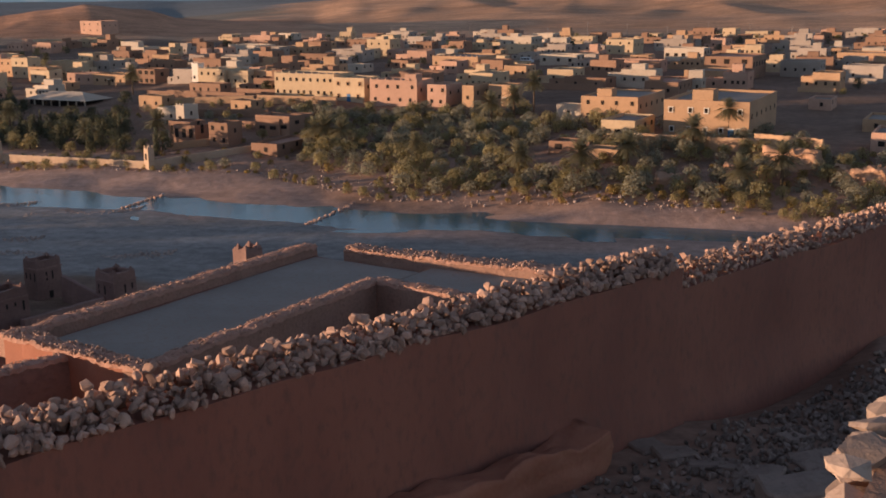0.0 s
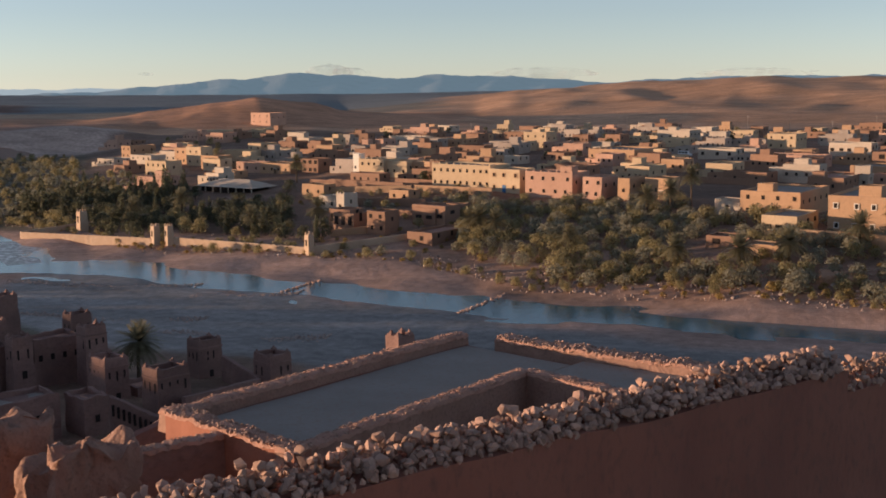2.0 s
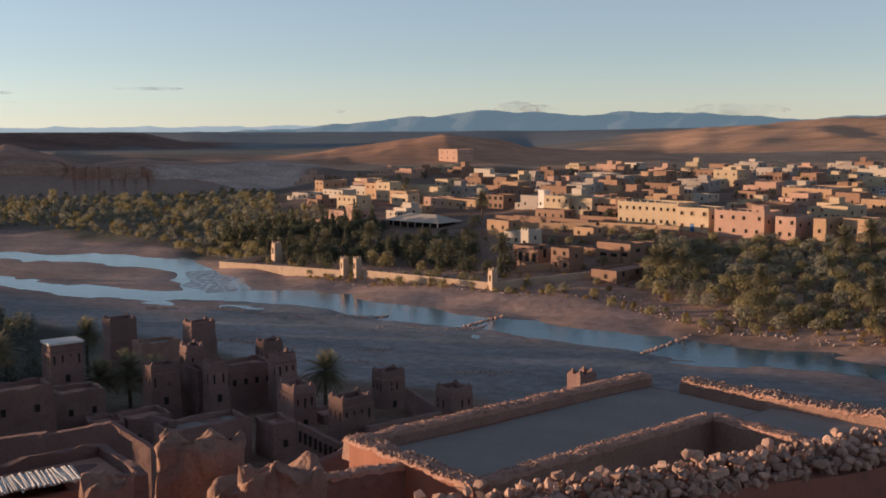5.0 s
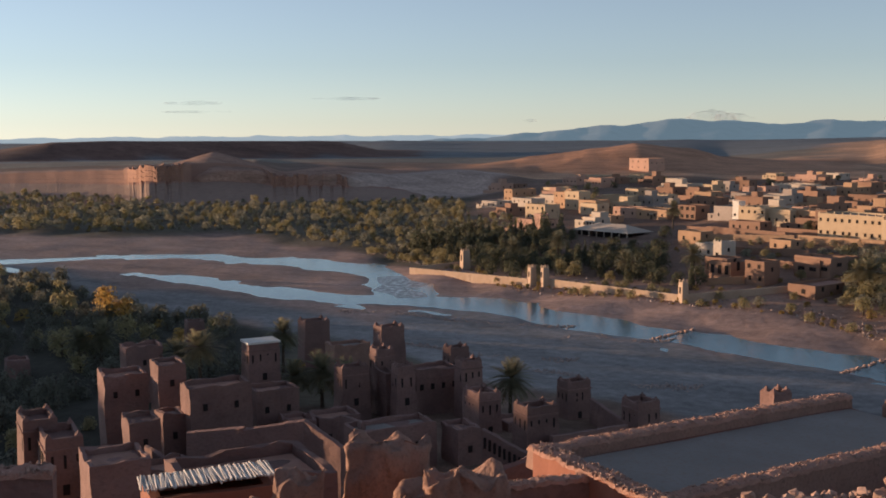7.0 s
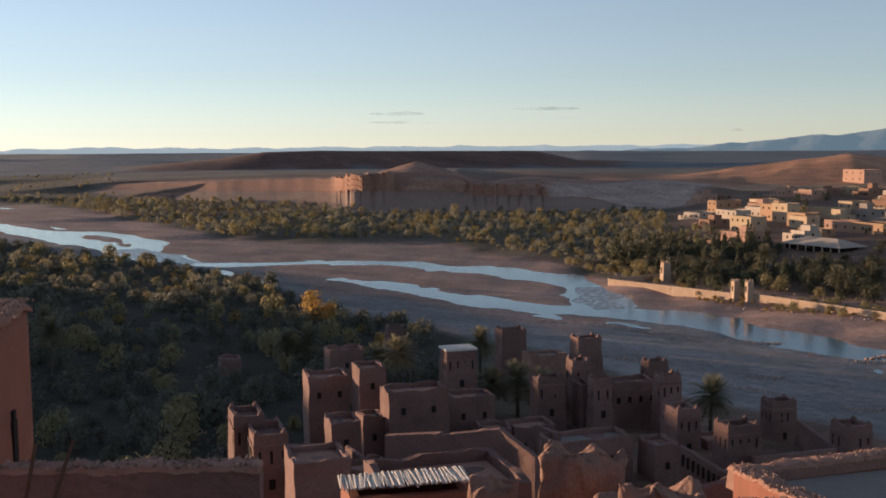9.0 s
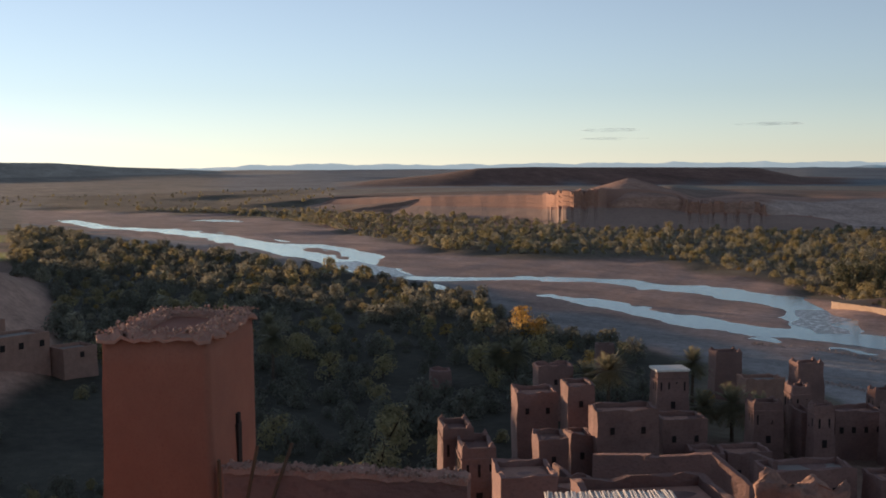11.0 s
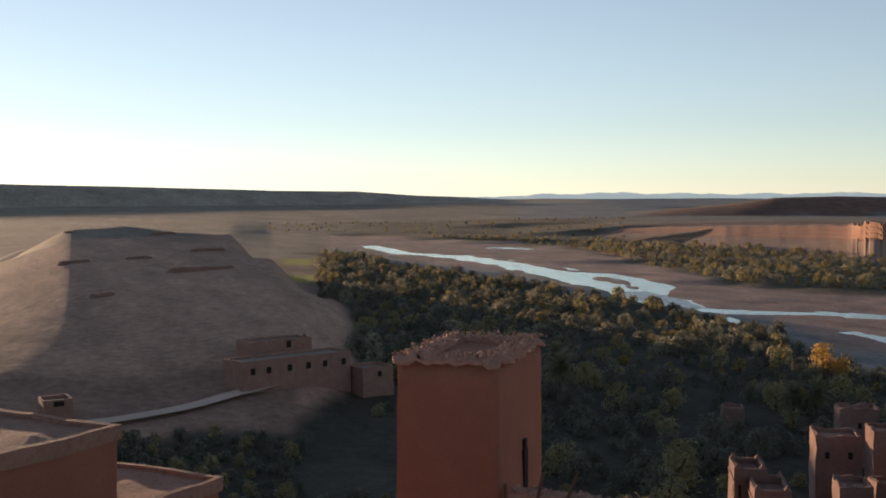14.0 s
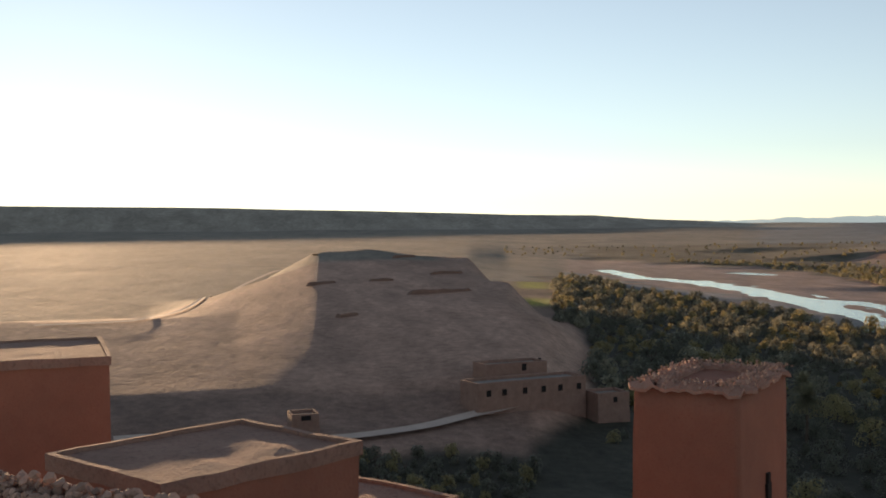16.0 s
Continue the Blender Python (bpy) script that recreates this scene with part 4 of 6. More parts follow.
kasbah_tower(-67.9, 56.0, 2.5, 13.5, d=3.9)
kasbah_tower(-63.9, 54.6, 2.7, 12.9, d=4.7)
kasbah_block(-61.4, 104.3, 5.4, 3.5, 8.7, windows=4, label="tall brown kasbah wing between towers")
kasbah_block(-63.2, 100.8, 1.5, 3.5, 8.9, windows=1)
kasbah_block(-46.4, 86.3, 2.4, 3.5, 8.2, windows=1)
kasbah_block(-67.9, 84.0, 4.5, 3.5, 9.9, windows=2, label="low plastered kasbah room with an open roof")
kasbah_block(-69.4, 76.1, 6.0, 3.5, 11.7, windows=2, label="long flat-roofed brown kasbah house")
kasbah_block(-82.8, 78.4, 4.4, 3.8, 11.0, windows=2)
kasbah_block(-76.3, 79.3, 2.8, 3.5, 12.7, windows=1)
kasbah_block(-70.5, 69.5, 2.8, 3.5, 9.9, windows=1)
kasbah_block(-71.9, 75.2, 2.2, 3.5, 9.0, windows=1, roof_mat=ROOFGREY)
kasbah_block(-54.5, 50.1, 4.0, 4.5, 13.5, windows=0, label="roofless brown earthen courtyard room")
kasbah_block(-54.6, 55.7, 3.1, 3.5, 11.5, windows=0)
kasbah_block(-53.1, 79.9, 7.8, 3.5, 8.7, windows=2, roof_mat=ROOFGREY, label="kasbah house with a pale grey flat roof")
kasbah_block(-79.9, 115.0, 5.0, 3.5, 8.0, windows=0, mat=RUINMUD, roof_mat=ROOFGREY, label="small pale grey earthen yard building")
kasbah_block(-48.4, 101.0, 6.3, 3.5, 5.1, windows=1, label="low flat-roofed kasbah yard house")
kasbah_block(-96.2, 94.7, 4.5, 3.5, 9.9, windows=1)
kasbah_block(-127.6, 103.0, 3.1, 3.5, 3.8, windows=0, label="low brown hut in the grove")
kasbah_block(-61.8, 86.1, 4.4, 3.5, 7.4, windows=2)
kasbah_block(-62.9, 82.8, 2.8, 3.5, 7.7, windows=1)
kasbah_block(-39.1, 48.1, 3.7, 3.5, 15.7, windows=0, label="brown mud house below the kasbah wall")
kasbah_tower(-17.6, 83.2, 1.8, 15.3, d=1.4, slots=False, label="small earthen tower with dark doorway")


# ---- houses at the foot of the bare hill ----
house(-166.2, 41.4, 20.3, 6, 3.4, RUINMUD, yaw=104, cols=6, win=(0.8, 1.0), label="long low mud house below the bare hill", z=6.0)


# ---- look-out: the near walls, roofs and tower ----
def stone_mesh(seed, size, mat):
    r = random.Random(seed)
    bm = bmesh.new()
    for _ in range(17):
        v = Vector((r.gauss(0, 1), r.gauss(0, 1), r.gauss(0, 1))).normalized()
        bm.verts.new((v.x * size * r.uniform(0.85, 1.05), v.y * size * r.uniform(0.68, 0.86), v.z * size * r.uniform(0.5, 0.8)))
    hull = bmesh.ops.convex_hull(bm, input=bm.verts[:])
    bmesh.ops.delete(bm, geom=[g for g in hull["geom_interior"] if isinstance(g, bmesh.types.BMVert)], context="VERTS")
    return from_bm("stone", bm, mat)


STONES = [stone_mesh(i, 1.0, STONE) for i in range(9)]


def scatter_joined(name, spots, base, mat, parent=None, label=""):
    """Many small stones joined into one mesh: spots of (x, y, z, size)."""
    src = [(np.array([v.co[:] for v in m.vertices]), [tuple(p.vertices) for p in m.polygons]) for m in base]
    r = random.Random(5)
    verts, faces, n = [], [], 0
    for x, y, z, s in spots:
        co, fs = src[r.randrange(len(src))]
        rot = np.array(Euler((r.uniform(0, 6), r.uniform(0, 6), r.uniform(0, 6))).to_matrix())
        verts.append(co @ rot.T * s + (x, y, z))
        faces += [tuple(i + n for i in f) for f in fs]
        n += len(co)
    me = mesh_of(name, np.concatenate(verts).tolist(), faces, mat)
    ob = new(name, me)
    if parent:
        ob.parent = parent
    return tagged(ob, label, kind="stuff")


def near_wall(name, a, b, top, base, thick, stone, count, label, seed):
    """A plastered mud wall from a to b capped with a heap of loose stones."""
    a, b = Vector(a), Vector(b)
    ln = (b - a).length
    yaw = math.degrees(math.atan2(b.y - a.y, b.x - a.x))
    e = empty(name, pose(a.x, a.y, 0, 0, 0, yaw), label, "wall", kind="structure")
    bm = bmesh.new()
    nx, nz = int(ln / 0.12), 14
    zs = [base - 0.4 + (top - base + 0.4) * k / nz for k in range(nz + 1)]
    ring = [(0.0, z) for z in zs] + [(thick, z) for z in reversed(zs)]
    grid = []
    for i in range(nx + 1):
        px = ln * i / nx
        sag = 0.05 * noise.noise(Vector((px * 0.8, seed, 0)))
        grid.append([bm.verts.new((px, py + (0.035 * noise.noise(Vector((px * 1.3, z * 1.7, seed))) if py < 0.1 else 0) - 0.09 * max(0, 1 - (z - base) / 0.5) * (py < 0.1), z + sag)) for py, z in ring])
    for p, q in zip(grid, grid[1:]):
        for k in range(len(ring) - 1):
            bm.faces.new((p[k], q[k], q[k + 1], p[k + 1]))
    for r in (grid[0], grid[-1]):
        bm.faces.new(r)
    bmesh.ops.recalc_face_normals(bm, faces=bm.faces[:])
    part("plaster", bm, PINKWALL, e)
    r = random.Random(seed)
    for i in range(count):
        px = ln * (i + r.random()) / count
        py = thick * r.random() ** 0.8
        s = stone * r.uniform(0.55, 1.35)
        pile = 0.27 * (1 - abs(py / thick - 0.55) * 1.3)
        ob = new("stone", r.choice(STONES))
        ob.parent = e
        ob.matrix_local = Matrix.Translation((px, py, top + max(0.02, pile * r.random()) + s * 0.25)) @ Euler((r.uniform(-0.6, 0.6), r.uniform(-0.6, 0.6), r.uniform(0, 6.28))).to_matrix().to_4x4() @ Matrix.Diagonal((s, s, s, 1))
    m = e.matrix_world
    spots = []
    for _ in range(int(count * 8)):
        px, py = ln * r.random(), thick * r.random()
        s = stone * r.choice((r.uniform(0.25, 0.55), r.uniform(0.5, 0.9), r.uniform(0.7, 1.25)))
        pile = 0.22 * (1 - abs(py / thick - 0.55) * 1.4)
        spots.append((px, py, top + max(0, pile) * r.random(), s))
    rub = scatter_joined("rubble", spots, STONES, RUBBLE, e)
    return e


near_wall("wall_near", (-4.6, 5.2), (2.35, 11.75), 32.0, 30.2, 0.55, 0.06, 296, "reddish mud-plastered wall capped with loose pale stones", 3)
near_wall("wall_far", (1.5, 11.0), (9.5, 18.56), 31.76, 30.2, 0.5, 0.05, 240, "reddish mud-plastered wall capped with small rubble", 8)


def blob_bm(w, d, h, seed, rough=0.25, cuts=7, taper=0.25, scale=0.9):
    """An eroded lump of mud wall standing on z = 0, wider at its foot."""
    bm = bmesh.new()
    add_box(bm, -w / 2, w / 2, -d / 2, d / 2, 0, h)
    bmesh.ops.subdivide_edges(bm, edges=bm.edges[:], cuts=cuts, use_grid_fill=True)
    for v in bm.verts:
        k = v.co.z / h
        v.co.x *= 1 - taper * k
        v.co.y *= 1 - taper * k
        n = noise.noise_vector(v.co * scale + Vector((seed, 0, seed))) + 0.45 * noise.noise_vector(v.co * scale * 3 + Vector((0, seed, 0)))
        v.co += rough * n * (0.3 + 0.7 * k)
        v.co.z += 0.9 * rough * h * 0.3 * k * noise.noise(Vector((v.co.x * 1.6 + seed, v.co.y * 1.6, 0)))
    for f in bm.faces:
        f.smooth = True
    return bm


def mud_wall(a, b, top, base, thick, label, seed, cap=True, mat=None, name="mud_wall", cap_size=0.04, top_b=None, density=150):
    """A rough mud wall from a to b; cap: a crust of gravelly mud along its top."""
    a, b = Vector(a), Vector(b)
    ln = (b - a).length
    top_b = top if top_b is None else top_b
    e = empty(name, pose(a.x, a.y, 0, 0, 0, math.degrees(math.atan2(b.y - a.y, b.x - a.x))), label, "wall")
    bm = bmesh.new()
    n, nz = max(4, int(ln / 0.3)), 8
    zs = [k / nz for k in range(nz + 1)]
    ring = [(0, k) for k in zs] + [(0.5, 1.015)] + [(1, k) for k in reversed(zs)]
    cols = []
    for i in range(n + 1):
        px = ln * i / n
        t = top + (top_b - top) * i / n + 0.10 * noise.noise(Vector((px * 1.1, seed, 0))) + 0.05 * noise.noise(Vector((px * 4, seed, 3)))
        col = []
        for s, k in ring:
            z = base + (t - base) * k
            bulge = 0.06 * noise.noise(Vector((px * 1.2, z * 1.2, seed + s * 9)))
            col.append(bm.verts.new((px, s * thick + bulge + (s - 0.5) * 0.15 * (1 - k), z)))
        cols.append(col)
    for p, q in zip(cols, cols[1:]):
        for k in range(len(ring) - 1):
            bm.faces.new((p[k], q[k], q[k + 1], p[k + 1]))
    bm.faces.new(cols[0]), bm.faces.new(cols[-1])
    bmesh.ops.recalc_face_normals(bm, faces=bm.faces[:])
    part("wall_body", bm, mat or KASBAH, e)
    if cap:
        r = random.Random(seed)
        bm = bmesh.new()
        prof = [(-0.06, -0.02), (-0.02, 0.10), (thick * 0.5, 0.16), (thick + 0.02, 0.10), (thick + 0.06, -0.02)]
        cols = []
        m = max(6, int(ln / 0.15))
        for i in range(m + 1):
            px = ln * i / m
            t = top + (top_b - top) * i / m + 0.10 * noise.noise(Vector((px * 1.1, seed, 0))) + 0.05 * noise.noise(Vector((px * 4, seed, 3)))
            cols.append([bm.verts.new((px, y + r.gauss(0, 0.015), t + z + r.gauss(0, 0.022))) for y, z in prof])
        for p, q in zip(cols, cols[1:]):
            for k in range(len(prof) - 1):
                bm.faces.new((p[k], q[k], q[k + 1], p[k + 1]))
        bm.faces.new(cols[0]), bm.faces.new(cols[-1])
        bmesh.ops.recalc_face_normals(bm, faces=bm.faces[:])
        crust = part("gravel_crust", bm, STRAWMUD, e)
        spots = []
        for _ in range(int(ln * density)):
            px, py = ln * r.random(), thick * r.uniform(-0.05, 1.05)
            t = top + (top_b - top) * px / ln + 0.10 * noise.noise(Vector((px * 1.1, seed, 0)))
            spots.append((px, py, t + 0.09 + r.uniform(-0.02, 0.06), cap_size * r.uniform(0.4, 1.3)))
        scatter_joined("rubble", spots, STONES, RUBBLE, crust)
    return e


# walls that join the kasbah's towers and courtyards
mud_wall((-44.1, 86.4), (-39.0, 85.5), 8.5, height(-44.1, 86.4) - 1.0, 0.5, "mud wall with a row of slit openings", 61, cap=False, top_b=7.0)
mud_wall((-45.0, 115.5), (-38.6, 109.4), 4.9, height(-45.0, 115.5) - 1.0, 0.5, "brown courtyard wall between kasbah towers", 62, cap=False, top_b=4.2)
mud_wall((-41.0, 95.6), (-37.3, 106.7), 5.9, height(-41.0, 95.6) - 1.0, 0.5, "brown courtyard wall between kasbah towers", 63, cap=False, top_b=4.9)
mud_wall((-63.6, 69.2), (-58.1, 70.1), 9.9, height(-63.6, 69.2) - 1.0, 0.7, "tall crumbling brown earthen wall with ragged top", 64, cap=False, top_b=10.8)
mud_wall((-58.1, 70.1), (-52.9, 71.5), 10.6, height(-58.1, 70.1) - 1.0, 0.7, "tall crumbling brown earthen wall with ragged top", 65, cap=False, top_b=11.7)
mud_wall((-52.9, 71.5), (-48.8, 70.8), 11.7, height(-52.9, 71.5) - 1.0, 0.5, "crumbling brown earthen wall with slits", 66, cap=False, top_b=10.2)
mud_wall((-59.0, 85.6), (-54.0, 81.8), 8.2, height(-59.0, 85.6) - 1.0, 0.4, "low brown courtyard wall beside kasbah towers", 67, cap=False, top_b=9.0)
mud_wall((-59.1, 53.9), (-61.4, 60.2), 12.4, height(-59.1, 53.9) - 1.0, 0.4, "low brown courtyard wall beside kasbah towers", 68, cap=False, top_b=10.7)
mud_wall((-61.4, 60.2), (-54.4, 55.9), 10.7, height(-61.4, 60.2) - 1.0, 0.4, "low brown courtyard wall beside kasbah towers", 69, cap=False, top_b=11.4)
mud_wall((-64.7, 65.4), (-56.9, 61.8), 9.6, height(-64.7, 65.4) - 1.0, 0.4, "low brown lane wall in the kasbah", 70, cap=False, top_b=9.4)
mud_wall((-28.7, 55.0), (-22.6, 53.4), 15.0, height(-28.7, 55.0) - 1.0, 0.5, "low brown lane wall in the kasbah", 71, cap=False, top_b=17.1)
mud_wall((-66.7, 60.4), (-65.9, 64.2), 10.4, height(-66.7, 60.4) - 1.0, 0.4, "low brown courtyard wall beside kasbah towers", 72, cap=False, top_b=9.8)
# slits are near-black boxes, their inner shade put into the colour
slit_wall = empty("slit_row", pose(-44.1, 86.4, 8.5, 0, 0, -10), "row of dark slit openings in a mud wall", "openings")
for i in range(9):
    part("slit", box_bm(5.2 * (i + 0.6) / 9.5, 5.2 * (i + 0.6) / 9.5 + 0.2, -0.14, 0.05, -1.7 - 0.16 * i, -0.7 - 0.16 * i), DARK, slit_wall)
# hidden block added behind the cane shelter to keep sun off the courtyard
kasbah_block(-26.0, 28.5, 5.5, 4.5, 22.6, windows=1, label="added unseen mud block that shades the courtyard")
# the L-shaped roof terrace below the look-out; its frame runs back along the long edge
ROOF = pose(-15.4, 34.7, 0, 0, 0, -31.7)
roof = empty("roof_terrace_house", ROOF, "earthen house with a broad packed grey roof terrace", "house")
bm = bmesh.new()
add_box(bm, 0, 6.0, 0, 15.8, 14, 23.35)
bmesh.ops.subdivide_edges(bm, edges=bm.edges[:], cuts=6, use_grid_fill=True)
rough_up(bm, 0.10, 0.7, 2.0)
part("wall", bm, PINKWALL, roof)
bm = bmesh.new()
add_box(bm, 6.004, 22.0, 12.4, 18.2, 14, 23.35)
part("wall", bm, PINKWALL, roof)
bm = bmesh.new()
add_box(bm, 0.3, 5.9, 0.3, 15.6, 23.3, 23.42)
bmesh.ops.subdivide_edges(bm, edges=bm.edges[:], cuts=9, use_grid_fill=True)
rough_up(bm, 0.05, 0.4, 5.0)
part("roof", bm, ROOFGREY, roof, "packed grey earth roof floor")
bm = bmesh.new()
add_box(bm, 5.9, 21.6, 12.7, 18.0, 23.3, 23.41)
bmesh.ops.subdivide_edges(bm, edges=bm.edges[:], cuts=9, use_grid_fill=True)
rough_up(bm, 0.05, 0.4, 8.0)
part("roof", bm, ROOFGREY, roof, "packed grey earth roof floor")


def roof_wall(a, b, top, base, thick, label, seed, **k):
    p, q = ROOF @ Vector((*a, 0)), ROOF @ Vector((*b, 0))
    return mud_wall(p[:2], q[:2], top, base, thick, label, seed, **k)


roof_wall((0, -0.1), (0, 16.0), 23.75, 23.1, 0.65, "low gravel-crusted parapet of the roof terrace", 1, mat=RUINMUD, name="parapet")
# end parapet takes the orange mix for its sunlit look, the rest duller mud
roof_wall((-0.1, -0.2), (6.6, -0.2), 23.85, 19.5, 0.7, "eroded mud parapet of the roof terrace, coloured sunlit orange", 2, mat=TOWERMUD, name="parapet", cap_size=0.07)
roof_wall((6.35, -0.2), (6.2, 12.4), 23.75, 19.0, 0.6, "gravel-crusted courtyard wall beside the roof terrace", 3, mat=RUINMUD, name="courtyard_wall")
roof_wall((6.0, 12.2), (18.0, 11.6), 23.75, 19.0, 0.65, "gravel-crusted courtyard wall beside the roof terrace", 4, mat=RUINMUD, name="courtyard_wall")
roof_wall((1.5, 16.1), (22.0, 18.4), 23.72, 22.6, 0.9, "broad rubble-strewn parapet of the roof terrace", 5, mat=RUINMUD, name="parapet", cap_size=0.08, density=110)
mud_wall((-15.4, 30.1), (-12.2, 33.5), 23.7, 17.5, 0.5, "gravel-crusted courtyard wall below the terrace", 6, name="courtyard_wall")
mud_wall((-19.7, 37.9), (-18.6, 42.8), 21.2, 14.5, 0.4, "plain brown mud wall below the terrace", 7, name="courtyard_wall", cap=False)
roof_wall((6.6, -3.4), (6.5, -0.3), 23.4, 17.5, 0.5, "short gravel-crusted courtyard wall", 9, name="courtyard_wall")
pole = part("pole", box_bm(9.0, 9.07, 11.2, 11.27, 20.4, 23.2), WOOD, roof, "thin weathered wooden pole")


# the tapered tower beside the look-out
tower = empty("mud_tower", pose(-24.6, 10.0, 22.0, 0, 0, 46.6), "tapered orange mud tower with a crumbling stone rim", "tower")
W, D, HH = 2.5, 4.25, 9.0
bm = bmesh.new()
add_box(bm, -0.16, W + 0.16, -0.16, D + 0.16, 0, HH, taper=0.16)
bmesh.ops.subdivide_edges(bm, edges=bm.edges[:], cuts=14, use_grid_fill=True)
rough_up(bm, 0.035, 0.9, 3.0)
rough_up(bm, 0.015, 4.0, 7.0)
for f in bm.faces:
    f.smooth = True
part("tower_wall", bm, TOWERMUD, tower)
# window slit as a near-black block, coloured as the shade within
bm = bmesh.new()
add_box(bm, W + 0.02, W + 0.12, 2.15, 2.5, 4.6, 6.5)
add_box(bm, W + 0.02, W + 0.115, 2.22, 2.43, 6.5, 6.75)
part("slit_window", bm, DARK, tower)
r = random.Random(21)
bm = bmesh.new()
rim = []
for k in range(4):
    ax, ay, bx, by = ((0, 0, W, 0), (W, 0, W, D), (W, D, 0, D), (0, D, 0, 0))[k]
    ln = math.hypot(bx - ax, by - ay)
    for i in range(int(ln / 0.16)):
        s = i / int(ln / 0.16)
        px, py = ax + (bx - ax) * s, ay + (by - ay) * s
        ox, oy = (px - W / 2) / (W / 2), (py - D / 2) / (D / 2)
        kx, ky = max(-1, min(1, ox)), max(-1, min(1, oy))
        o = 0.08 + 0.2 * r.random() ** 2
        rim.append((px + o * kx * (abs(ox) > 0.98), py + o * ky * (abs(oy) > 0.98), px - 0.55 * kx * (abs(ox) > 0.98), py - 0.55 * ky * (abs(oy) > 0.98)))
n = len(rim)
lev = []
for i, (a, b, c, d) in enumerate(rim):
    j, q = r.gauss(0, 0.05), r.gauss(0, 0.04)
    lev.append([bm.verts.new(v) for v in ((a, b, HH - 0.03 + q), (a, b, HH + 0.05 + q), ((a * 2 + c) / 3, (b * 2 + d) / 3, HH + 0.15 + j), (c, d, HH + 0.10 - j), (c, d, HH - 0.06))])
for i in range(n):
    p, q = lev[i], lev[(i + 1) % n]
    for k in range(4):
        bm.faces.new((p[k], q[k], q[k + 1], p[k + 1]))
    bm.faces.new((p[4], q[4], q[0], p[0]))
part("rim", bm, STRAWMUD, tower, "crumbling gravelly mud rim")
spots = []
for a, b, c, d in rim:
    for _ in range(9):
        s = r.random()
        spots.append((a + (c - a) * s + r.gauss(0, 0.06), b + (d - b) * s + r.gauss(0, 0.06), HH + 0.08 + 0.16 * r.random(), r.uniform(0.02, 0.06)))
scatter_joined("rim_rubble", spots, STONES, RUBBLE, tower)

mud_wall((-22.6, 12.0), (-18.2, 15.7), 27.9, 22, 0.5, "gravel-crusted wall beside the mud tower", 11, cap_size=0.06)
mud_wall((-20.5, 9.4), (-17.2, 11.8), 27.3, 22, 0.4, "low mud wall below the look-out", 12, cap_size=0.06)
mud_wall((-16.2, 15.6), (-13.2, 17.9), 27.0, 20, 0.5, "crumbling mud wall below the look-out", 13, cap_size=0.07)
for i, (px, py, w, d, top, base) in enumerate(((-16.9, 27.0, 3.0, 1.2, 26.0, 19.5), (-13.4, 25.2, 2.6, 1.1, 25.9, 19.5), (-16.7, 22.3, 1.5, 0.9, 26.2, 20), (-13.6, 16.6, 1.0, 0.7, 27.4, 22), (-15.1, 26.3, 2.4, 1.0, 25.0, 19))):
    ob = new("ruined_wall", from_bm("ruined_wall", blob_bm(w * 1.1, d * 1.15, top - base, i * 3.7, 0.26, 24, 0.3, 1.7), RUINMUD))
    ob.matrix_world = pose(px, py, base, 0, 0, 35 + 7 * i)
    tagged(ob, "eroded stump of an orange mud wall", "ruin", "ruined walls")
for i in range(3):
    st = new("stick", from_bm("stick", box_bm(-0.03, 0.03, -0.03, 0.03, 0, 2.2), WOOD))
    st.matrix_world = pose(-22.2 + 0.35 * i, 11.7 + 0.3 * i, 26.6, 22 - 20 * i, 14, 30)
    tagged(st, "weathered wooden stick leaning on the tower wall", "stick", "sticks by the tower")

# cane roof on mud walls
cane = empty("cane_shelter", pose(-20.2, 20.6, 0, 0, 0, 52), "mud shelter roofed with bleached white canes", "shelter")
bm = parapet_bm(0, 3.3, 0, 2.2, 20, 25.55, 0.25, 0.4, cuts=2)
rough_up(bm, 0.06, 0.8, 4)
part("wall", bm, TOWERMUD, cane)
cane_bm = bmesh.new()
bmesh.ops.create_cone(cane_bm, cap_ends=True, segments=6, radius1=0.034, radius2=0.027, depth=2.4)
bmesh.ops.rotate(cane_bm, verts=cane_bm.verts[:], matrix=Matrix.Rotation(radians(90), 3, "X"))
cane_me = from_bm("cane", cane_bm, CANE)
for i in range(78):
    ob = new("cane", cane_me)
    ob.parent = cane
    ob.matrix_local = pose(-0.15 + 3.6 * i / 77, 1.1 + r.gauss(0, 0.05), 25.70 + r.gauss(0, 0.008), -8 + r.gauss(0, 0.3), 0, r.gauss(-6, 0.9))


# flat-roofed houses to the west of the look-out
def roof_house(x, y, w, d, top, base, yaw, label, lip=0.13, over=0.05):
    e = empty("flat_roof_house", pose(x, y, 0, 0, 0, yaw), label, "house")
    bm = bmesh.new()
    add_box(bm, 0, w, 0, d, base, top - 0.22)
    bmesh.ops.subdivide_edges(bm, edges=bm.edges[:], cuts=5, use_grid_fill=True)
    rough_up(bm, 0.04, 0.8, x)
    part("wall", bm, TOWERMUD, e)
    bm = parapet_bm(-over, w + over, -over, d + over, top - 0.28, top, lip, 0.08, cuts=7)
    rough_up(bm, 0.045, 1.1, y)
    part("roof", bm, RUINMUD, e, "rounded mud roof edge")
    return e


